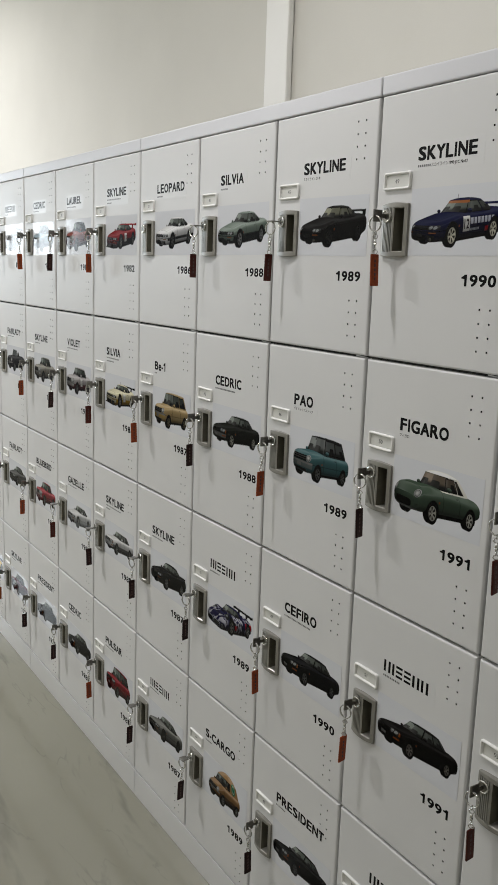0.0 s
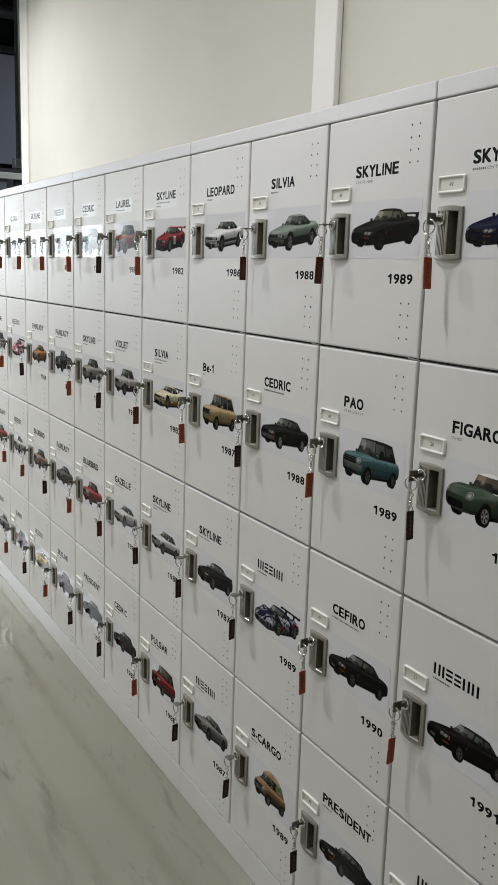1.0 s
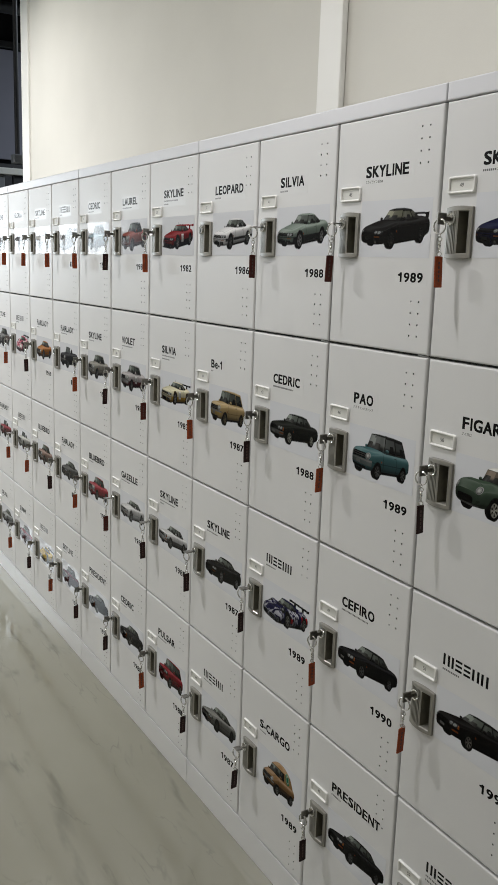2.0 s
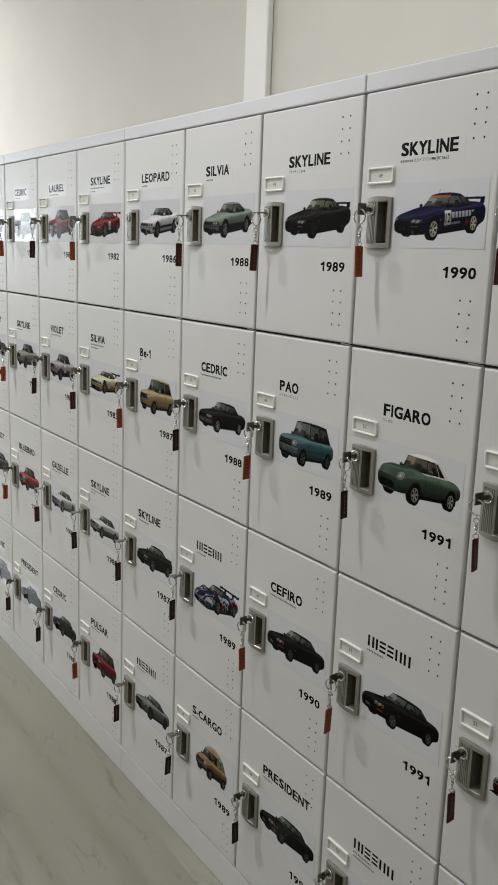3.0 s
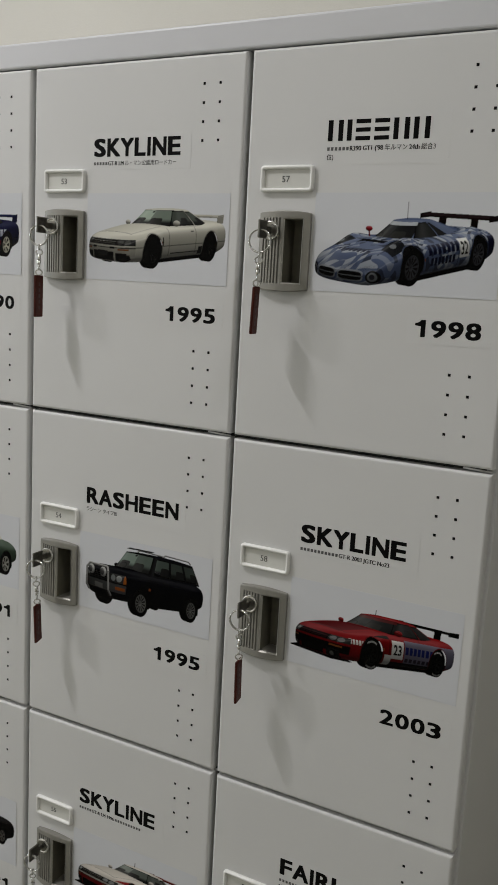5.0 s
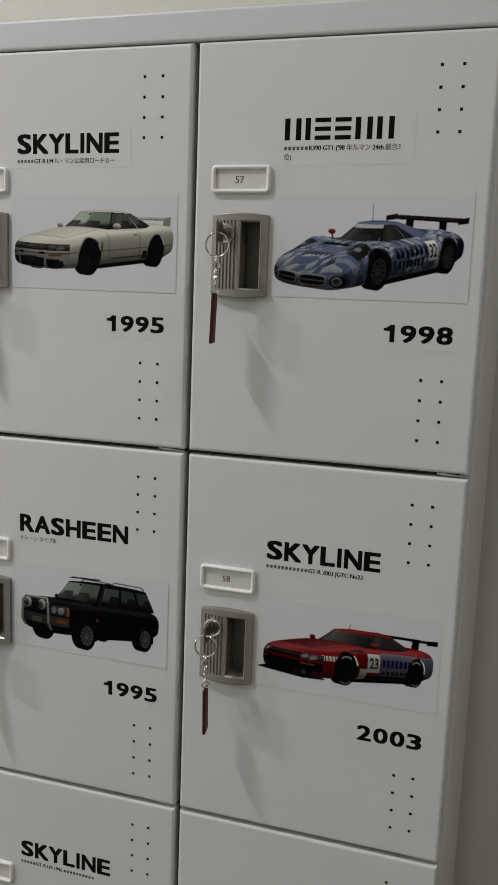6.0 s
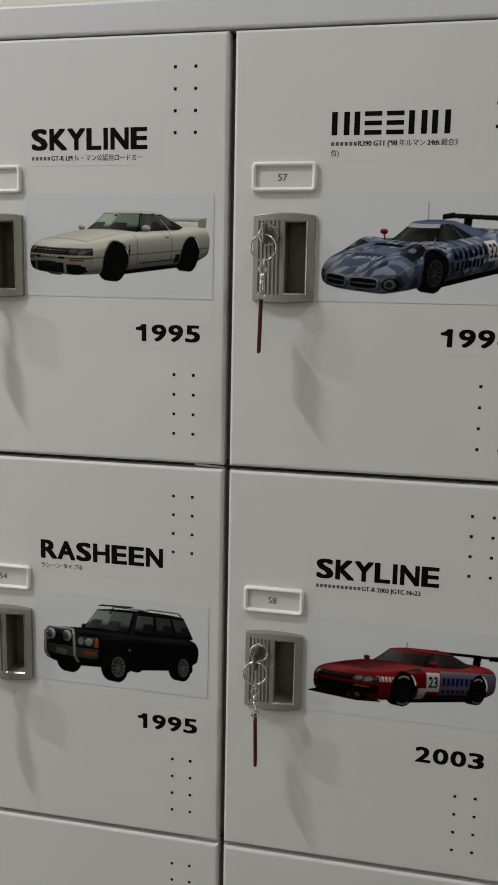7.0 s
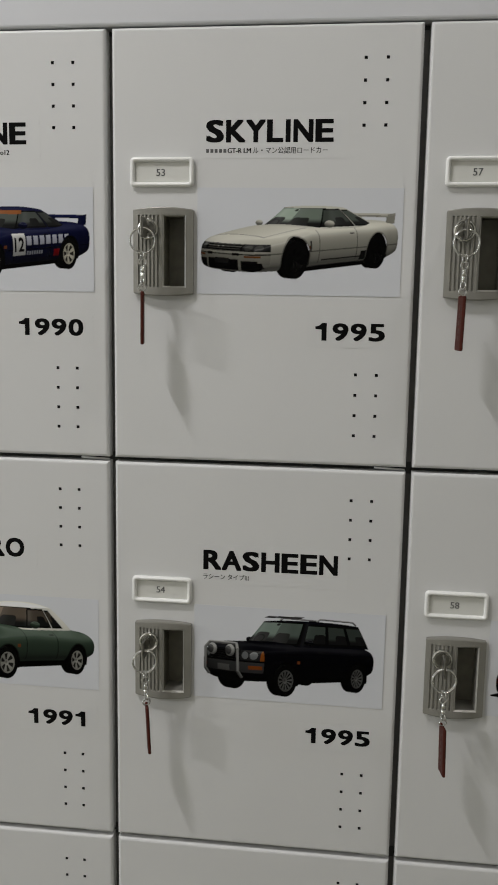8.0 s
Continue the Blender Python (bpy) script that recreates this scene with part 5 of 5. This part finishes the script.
# number: heading, year, picture, what the print shows, lines of small writing, foot of the heading
LOCKERS = {
    57: ("#", "1998", dict(style="proto", mast=1, spokes=11, slim=0.64, lean=0.30, tall=1.17, visor=(0.42, 0.44, 0.46), mottle=4.6, ink=(0.12, 0.15, 0.235), patch=(0.36, 0.385, 0.425), wing_ink=(0.022, 0.008, 0.010), rim=(0.10, 0.10, 0.11), glass=(0.012, 0.013, 0.014), livery=((0.62, 0.70, 0.42, 0.95, W2), (0.63, 0.69, 0.50, 0.88, BLACK, "32"), (0.36, 0.61, 0.64, 0.90, INKY, "|"), (0.38, 0.58, 0.34, 0.56, INKY, "|"), (0.36, 0.74, 0.02, 0.14, INKY), (0.88, 0.99, 0.1, 0.9, INKY))), "pale blue and white racing prototype with a rear wing", ((0.027, "R390 GT1 ('98", "年ルマン", "24th", "総合3"), ("位)",)), 0.098),
    58: ("SKYLINE", "2003", dict(style="race", ink=RED, wing_ink=BLACK, rim=(0.02, 0.02, 0.02), bumper=BLACK, lens=(0.20, 0.20, 0.20), flare=0.07, hood=(0.13, 0.012, 0.016), tyre_mark=1, visor=(0.10, 0.02, 0.02), glass=(0.022, 0.023, 0.023), livery=((0.05, 0.17, 0.55, 0.68, W2, "|"), (0.22, 0.34, 0.86, 0.95, BLACK)) + ((0.47, 0.98, 0.20, 0.90, (0.20, 0.19, 0.24)),) + race_number("23") + ((0.48, 0.72, 0.48, 0.72, B2, "|"), (0.48, 0.74, 0.24, 0.36, (0.05, 0.04, 0.06), "|"), (0.30, 0.36, 0.02, 0.40, W2), (0.36, 0.75, 0.0, 0.2, BLACK))), "red and silver racing coupe with a black rear wing", ((0.047, "GT-R 2003 JGTC No23"),), 0.108),
    59: ("FAIRLADY", "2006", dict(style="race", ink=RED, wing_ink=BLACK, rim=(0.1, 0.1, 0.1), livery=race_number("22")), "red racing coupe", ((0.056, "Z 2006 SUPER GT"), ("No22",)), 0.100),
    60: ("=", "=", dict(style="race", ink=(0.5, 0.5, 0.5)), "grey racing coupe", ((0.06,),), 0.108),
    53: ("SKYLINE", "1995", dict(style="coupe", scoops=1, ink=(0.52, 0.51, 0.455), wing=1.09, turn=51, tall=1.30, crown=0.08, lean=0.31, W=1.86, L=4.65, flare=0.035, clear=0.13, lens=(0.10, 0.10, 0.095), sill=(0.05, 0.05, 0.045), clear_side=0.2, glass=(0.20, 0.235, 0.20), wing_ink=(0.45, 0.44, 0.39), rim=(0.015, 0.015, 0.015), tyre=0.35, bumper=(0.44, 0.43, 0.38), livery=((0.36, 0.70, 0.20, 0.235, (0.06, 0.06, 0.055)), (0.64, 0.70, 0.12, 0.36, (0.02, 0.02, 0.02)), (0.275, 0.285, 0.45, 0.70, (0.05, 0.05, 0.05)))), "cream white sports coupe with a rear spoiler", ((0.022, "GT-R LM", "ル・マン公認用ロードカー"),), 0.108),
    54: ("RASHEEN", "1995", dict(style="wagon", ink=NAVY, rim=(0.27, 0.27, 0.26), bumper=(0.10, 0.10, 0.10), plate=(0.22, 0.22, 0.21), spokes=12, glass=(0.12, 0.15, 0.13)), "dark navy boxy wagon with a chrome front bar", (("ラシーン タイプⅢ",),), 0.111),
    55: ("SKYLINE", "1996", dict(style="race", ink=(0.54, 0.51, 0.47), low=(0.28, 0.018, 0.022), bumper=(0.28, 0.018, 0.022), wing_ink=(0.2, 0.03, 0.03), rim=(0.5, 0.5, 0.46), livery=((0.80, 1.0, 0.1, 0.95, (0.28, 0.018, 0.022)), (0.02, 0.20, 0.70, 0.95, (0.28, 0.018, 0.022)), (0.70, 0.77, 0.34, 0.85, W2), (0.71, 0.76, 0.42, 0.75, BLACK, "23"), (0.34, 0.64, 0.56, 0.80, (0.06, 0.02, 0.03), "|"))), "white and red racing coupe with a rear wing", ((0.02, "GT-R LM 1996", 0.04),), 0.108),
    56: ("=", "=", dict(style="sedan", ink=SILVER), "silver sedan", ((0.06,),), 0.108),
    49: ("SKYLINE", "1990", dict(style="coupe", ink=(0.009, 0.013, 0.062), visor=(0.30, 0.13, 0.05), aerial=1, wing=1.10, wing_ink=(0.012, 0.018, 0.08), rim=(0.85, 0.82, 0.70), livery=((0.33, 0.42, 0.3, 0.88, W2), (0.34, 0.41, 0.4, 0.78, BLACK, "12"), (0.43, 0.76, 0.56, 0.80, (0.55, 0.56, 0.62), "|"), (0.43, 0.55, 0.30, 0.40, (0.45, 0.46, 0.5), "|"), (0.64, 0.69, 0.2, 0.4, R2))), "dark blue racing coupe with white lettering blocks", ((0.030, "スカイライン", "1990 JTC No12"),), 0.108),
    50: ("FIGARO", "1991", dict(style="retro", ink=(0.092, 0.128, 0.096), roof=(0.66, 0.65, 0.60), lamp="round", rim=(0.62, 0.61, 0.56), bumper=(0.10, 0.12, 0.10), plate=(0.05, 0.06, 0.05), glass=(0.16, 0.13, 0.10)), "grey-green retro car with a cream roof", (("フィガロ",),), 0.108),
    51: ("#", "1991", dict(style="sedan", ink=(0.012, 0.010, 0.010), rim=(0.30, 0.28, 0.26)), "black luxury sedan", ((0.044,),), 0.108),
    52: ("#", "=", dict(style="sedan", ink=(0.05, 0.05, 0.06)), "dark sedan", ((0.05,), (0.06,)), 0.100),
    45: ("SKYLINE", "1989", dict(style="coupe", ink=(0.020, 0.019, 0.019), wing=1.09, glass=(0.16, 0.16, 0.12), wing_ink=(0.03, 0.03, 0.03), rim=(0.06, 0.06, 0.06)), "charcoal black sports coupe with a spoiler", (("スカイライン", "GT-R"),), 0.108),
    46: ("PAO", "1989", dict(style="hatch", ink=(0.085, 0.17, 0.18), roof=(0.03, 0.03, 0.03), lamp="round", rim=(0.2, 0.2, 0.2), turn=50, bumper=(0.20, 0.23, 0.23), pane=(0.02, 0.022, 0.022), glass=(0.16, 0.17, 0.165)), "turquoise retro hatchback with a dark canvas roof", (("パオ キャンバストップ",),), 0.108),
    47: ("CEFIRO", "1990", dict(style="sedan", ink=(0.010, 0.010, 0.014), rim=(0.2, 0.2, 0.2)), "black four-door sedan", ((0.09,),), 0.108),
    48: ("PRESIDENT", "1990", dict(style="sedan", ink=(0.010, 0.010, 0.011), rim=(0.2, 0.2, 0.2), L=4.9), "long black luxury sedan", ((0.035,),), 0.108),
    41: ("SILVIA", "1988", dict(style="coupe", ink=(0.21, 0.25, 0.22), low=(0.03, 0.035, 0.035), rim=(0.35, 0.35, 0.35)), "pale green two-tone coupe", ((0.03,),), 0.108),
    42: ("CEDRIC", "1988", dict(style="sedan", ink=(0.020, 0.022, 0.018), rim=(0.5, 0.5, 0.45), bumper=(0.2, 0.2, 0.19)), "very dark green sedan", ((0.085,),), 0.108),
    43: ("#", "1989", dict(style="proto", ink=(0.012, 0.011, 0.075), patch=(0.45, 0.45, 0.5), livery=((0.2, 0.4, 0.3, 0.6, R2), (0.7, 0.95, 0.5, 0.9, R2))), "blue, white and red racing prototype", ((0.04,),), 0.108),
    44: ("S-CARGO", "1989", dict(style="van", ink=(0.27, 0.17, 0.085), low=(0.13, 0.085, 0.05), lamp="round", roof=(0.33, 0.21, 0.10)), "tan snail-shaped van with a green disc", ((0.03,),), 0.108),
    37: ("LEOPARD", "1986", dict(style="coupe", ink=(0.60, 0.60, 0.60), bumper=(0.55, 0.55, 0.55), rim=(0.2, 0.2, 0.2), livery=((0.02, 0.98, 0.28, 0.44, (0.03, 0.03, 0.035)),)), "white and black two-tone coupe", ((0.03,),), 0.108),
    38: ("Be-1", "1987", dict(style="hatch", ink=(0.41, 0.32, 0.18), lamp="round", rim=(0.25, 0.22, 0.16), turn=46, bumper=(0.45, 0.33, 0.14)), "pale yellow retro hatchback", ((0.014,),), 0.108),
    39: ("SKYLINE", "1987", dict(style="coupe", ink=(0.012, 0.012, 0.014), wing=0.98, rim=(0.3, 0.3, 0.3)), "black sports coupe", ((0.06,),), 0.108),
    40: ("#", "1987", dict(style="coupe", ink=(0.20, 0.20, 0.19), rim=(0.1, 0.1, 0.1)), "silver-grey sports car", ((0.05,),), 0.108),
    33: ("SKYLINE", "1982", dict(style="race", ink=(0.25, 0.022, 0.028), low=(0.03, 0.02, 0.02), wing_ink=R2, livery=NUM), "red racing coupe with a front air dam", ((0.09,), (0.03,)), 0.100),
    34: ("SILVIA", "1983", dict(style="race", ink=(0.58, 0.55, 0.42), low=(0.45, 0.30, 0.06), livery=NUM), "white and yellow racing coupe", ((0.085,), (0.05,)), 0.100),
    35: ("SKYLINE", "198=", dict(style="sedan", ink=(0.52, 0.52, 0.52), low=(0.15, 0.15, 0.15)), "silver sedan", ((0.1,), (0.03,)), 0.100),
    36: ("PULSAR", "198=", dict(style="hatch", ink=(0.25, 0.015, 0.03)), "dark red hatchback", ((0.06,),), 0.108),
    29: ("LAUREL", "198=", dict(style="classic", ink=(0.26, 0.07, 0.05), lamp="round", twin=1, roof=(0.03, 0.03, 0.03)), "orange-red coupe with a black roof", ((0.07,),), 0.108),
    30: ("VIOLET", "198=", dict(style="classic", ink=(0.40, 0.38, 0.38), lamp="round", twin=1, low=(0.16, 0.03, 0.04), livery=NUM), "white and dark red rally saloon", ((0.085,), (0.01,)), 0.100),
    31: ("GAZELLE", "198=", dict(style="coupe", ink=(0.50, 0.50, 0.50)), "silver-white coupe", ((0.07,),), 0.108),
    32: ("CEDRIC", "198=", dict(style="sedan", ink=(0.020, 0.020, 0.024)), "black sedan", ((0.05,),), 0.108),
    25: ("CEDRIC", "197=", dict(style="classic", ink=(0.30, 0.38, 0.42), lamp="round", twin=1), "pale blue-grey sedan", ((0.05,),), 0.108),
    26: ("SKYLINE", "197=", dict(style="classic", ink=(0.28, 0.27, 0.24), lamp="round", twin=1), "grey-beige coupe", ((0.05,),), 0.108),
    27: ("BLUEBIRD", "197=", dict(style="classic", ink=(0.34, 0.05, 0.07), lamp="round", twin=1), "red sedan", ((0.04,),), 0.108),
    28: ("PRESIDENT", "197=", dict(style="sedan", ink=(0.022, 0.022, 0.024)), "black limousine", ((0.05,),), 0.108),
    21: ("#", "=", dict(style="proto", ink=(0.18, 0.18, 0.18)), "grey racing prototype", ((0.03,),), 0.108),
    22: ("FAIRLADY", "=", dict(style="roadster", ink=(0.06, 0.06, 0.065), lamp="round"), "dark grey roadster", ((0.07,),), 0.108),
    23: ("FAIRLADY", "=", dict(style="coupe", ink=(0.11, 0.11, 0.11)), "dark grey fastback coupe", ((0.04,),), 0.108),
    24: ("SKYLINE", "197=", dict(style="classic", ink=(0.11, 0.02, 0.04), lamp="round", twin=1), "maroon coupe", ((0.05,),), 0.108),
    17: ("SKYLINE", "=", dict(style="classic", ink=(0.45, 0.45, 0.45), lamp="round"), "pale grey sedan", ((0.05,),), 0.108),
    18: ("FAIRLADY", "1969", dict(style="coupe", ink=(0.36, 0.17, 0.05), lamp="round"), "orange fastback coupe", ((0.03,),), 0.108),
    19: ("BLUEBIRD", "=", dict(style="classic", ink=(0.28, 0.20, 0.17), lamp="round"), "brown-grey sedan", ((0.03,),), 0.108),
    20: ("#", "=", dict(style="proto", ink=(0.45, 0.33, 0.06)), "yellow racing prototype", ((0.04,),), 0.108),
    13: ("GLORIA", "=", dict(style="classic", ink=(0.12, 0.12, 0.13), lamp="round"), "dark grey sedan", ((0.03,),), 0.108),
    14: ("#", "=", dict(style="proto", ink=(0.45, 0.12, 0.18), patch=WHITE), "pink and white racing car", ((0.04,),), 0.108),
    15: ("#", "=", dict(style="roadster", ink=(0.45, 0.45, 0.43), lamp="round"), "white roadster", ((0.05,),), 0.108),
    16: ("SUNNY", "=", dict(style="classic", ink=(0.20, 0.04, 0.06), lamp="round"), "dark red sedan", ((0.03,),), 0.108),
    9: ("SKYLINE", "=", dict(style="classic", ink=(0.12, 0.12, 0.12), lamp="round"), "grey sedan", ((0.04,),), 0.108),
    10: ("SKYLINE", "=", dict(style="classic", ink=(0.20, 0.20, 0.20), lamp="round"), "grey sedan", ((0.04,),), 0.108),
    11: ("FAIRLADY", "=", dict(style="roadster", ink=(0.26, 0.05, 0.07), lamp="round"), "red roadster", ((0.04,),), 0.108),
    12: ("SILVIA", "=", dict(style="coupe", ink=(0.26, 0.27, 0.27), lamp="round"), "silver coupe", ((0.03,),), 0.108),
}
OLD = [dict(style="classic", ink=c, lamp="round") for c in ((0.10, 0.10, 0.11), (0.30, 0.05, 0.06), (0.24, 0.26, 0.27), (0.05, 0.08, 0.06))]
NO_KEY = (37, 22)
TAN_TAGS = (49, 46, 51, 47, 38, 33, 25, 21, 17, 13, 26, 14, 27, 19, 15, 36, 24, 16, 5, 9, 1, 6)
RED_TAGS = (57, 53, 58, 54, 55, 45, 41, 31, 34)
LEVEL_KEYS = (41, 45, 43, 39, 44, 40, 35, 31, 15)

rng = random.Random(7)
DOORS = [door_mesh(SEAMS[r] - SEAMS[r + 1]) for r in range(4)]
PLATE, CYLINDER, FRAME, HINGE = plate_mesh(), cylinder_mesh(), frame_mesh(), hinge_mesh()
KEY_SHAPES = {flat: key_meshes(flat) for flat in (False, True)}
TAGS = {n: tag_mesh(KEY_SHAPES[False][3], m) for n, m in (("tan", M_TAN), ("dark brown", M_BROWN), ("red-brown", M_RED))}
PHOTO_W, PHOTO_H, PAPER = 0.197, 0.101, (0.610, 0.622, 0.648)


def locker_door(unit, x, row, number):
    heading, year, look_, shows, sub, low = LOCKERS.get(number, ("=", "=", OLD[number % 4], "old sedan", ((0.04,),), 0.108))
    door = mesh_part("door", DOORS[row], unit, Matrix.Translation((x, 0, SEAMS[row])), "off-white steel locker door, closed, with small square vents")
    mesh_part("lock_plate", PLATE, door, None, "grey bowed lock plate with ribs and a finger pull")
    mesh_part("lock_cylinder", CYLINDER, door, None, "chrome lock cylinder")
    mesh_part("label_frame", FRAME, door, None, "white plastic label frame")
    mesh_part("number_card", number_card(number), door, None, "small card with a printed locker number")
    mesh_part("hinge_pin", HINGE, door, Matrix.Translation((0, 0, SEAMS[row + 1] - SEAMS[row])), "steel hinge pin")
    mesh_part("title_sticker", title_sticker(heading, sub, low), door, pose(rng.uniform(-0.0006, 0.0006), 0, rng.uniform(-0.0008, 0.0008)), "clear film sticker with bold black lettering")
    mesh_part("year_sticker", year_sticker(year), door, pose(rng.uniform(-0.0008, 0.0008), 0, rng.uniform(-0.0008, 0.0008) + (0.003 if number == 57 else 0)), "clear film sticker with a black printed year")
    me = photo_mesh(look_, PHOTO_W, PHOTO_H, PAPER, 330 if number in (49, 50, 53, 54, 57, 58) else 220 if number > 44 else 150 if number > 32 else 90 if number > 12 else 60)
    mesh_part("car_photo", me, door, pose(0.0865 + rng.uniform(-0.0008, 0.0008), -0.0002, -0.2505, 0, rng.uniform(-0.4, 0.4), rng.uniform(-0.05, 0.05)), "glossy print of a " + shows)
    return door


def key_set(x, z, number):
    flat = number in LEVEL_KEYS
    kind = "tan" if number in TAN_TAGS else "red-brown" if number in RED_TAGS else "dark brown"
    key, ring, chain, _ = KEY_SHAPES[flat]
    ob = new("key_set")
    ob.location = (x + KEY_X, 0, z + KEY_Z)
    tagged(ob, "locker key with a chrome split ring and " + kind + " leather tag", "key", "locker keys")
    turn = pose(0, 0, 0, 0, rng.uniform(-2, 2), 0)
    mesh_part("key", key, ob, Matrix.Scale(0.80, 4, (0, 1, 0)), "dark nickel key")
    swing = Matrix.Translation((0, -0.032, 0)) @ pose(0, 0, 0, 0, rng.uniform(-3, 3), 11 + rng.choice((-3, 2, 0, -2, 3, 6, -6))) @ Matrix.Translation((0, 0.040, 0))
    mesh_part("key_ring", ring, ob, swing, "chrome split ring")
    mesh_part("chain", chain, ob, swing, "chrome swivel chain")
    mesh_part("leather_tag", TAGS[kind], ob, swing, kind + " leather tag with stamped lettering")


def locker_unit(i):
    x0 = -UNIT_W * (i + 1)
    unit = new("locker_unit")
    unit.location = (x0, 0, 0)
    tagged(unit, "off-white steel locker unit of twelve doors with car prints", "lockers", "row of locker units")
    e = 0.0008
    bm = bmesh.new()
    # shell, uprights and shelves behind the doors
    box(bm, e, 0.012, 0.0185, DEPTH, 0.077, TOP - 0.032)
    part("side_panel", bm, M_BODY, unit)
    bm = bmesh.new()
    if i:
        box(bm, UNIT_W - 0.012, UNIT_W - e, 0.0185, DEPTH, 0.077, TOP - 0.032)
    else:
        # the open end of the row has a bare painted edge
        box(bm, UNIT_W - 0.012, UNIT_W + 0.0012, 0.0150, DEPTH, 0.077, TOP - 0.032, 0.0012, 2)
    part("side_panel", bm, M_BODY, unit)
    bm = bmesh.new()
    box(bm, 0.012, UNIT_W - 0.012, DEPTH - 0.01, DEPTH, 0.077, TOP - 0.032)
    part("back_panel", bm, M_BODY, unit)
    # added grey-brown strips put the shade of the upright gaps into colour
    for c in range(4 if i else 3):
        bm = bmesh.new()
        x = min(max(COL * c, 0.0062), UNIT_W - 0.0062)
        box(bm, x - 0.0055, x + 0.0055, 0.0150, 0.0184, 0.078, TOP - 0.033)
        part("gap_shade_upright", bm, M_GAP_SHADE_GREY, unit, "grey-brown upright strip standing for shade in the door gap")
    # near-black strips colour in the shade of the level door gaps
    for r in range(5):
        bm = bmesh.new()
        box(bm, 0.012, UNIT_W - 0.012, 0.0145, 0.0149, SEAMS[r] - 0.006, min(SEAMS[r] + 0.006, TOP - 0.031))
        part("gap_shade_strip", bm, M_GAP_SHADE, unit, "dark strip standing for shade behind the door gap")
    for c in (1, 2):
        bm = bmesh.new()
        box(bm, COL * c - 0.008, COL * c + 0.008, 0.0185, DEPTH - 0.01, 0.077, TOP - 0.032)
        part("upright", bm, M_BODY, unit)
    for r in range(1, 4):
        bm = bmesh.new()
        box(bm, 0.012, UNIT_W - 0.012, 0.0188, DEPTH - 0.01, SEAMS[r] - 0.008, SEAMS[r] + 0.008)
        part("shelf", bm, M_BODY, unit)
    bm = bmesh.new()
    box(bm, e, UNIT_W - e, -0.0005, DEPTH, TOP - 0.030, TOP, 0.0030, 3)
    part("top_rail", bm, M_RAIL, unit, "pale grey painted top rail")
    bm = bmesh.new()
    box(bm, e, UNIT_W - e, 0.0005, DEPTH, 0.0, 0.075, 0.0012, 2)
    part("plinth", bm, M_BODY, unit)
    for c in range(3):
        col = i * 3 + (2 - c)
        for row in range(4):
            number = 57 - 4 * col + row
            locker_door(unit, COL * c, row, number)
            if number not in NO_KEY:
                key_set(x0 + COL * c, SEAMS[row], number)


for i in range(5):
    locker_unit(i)
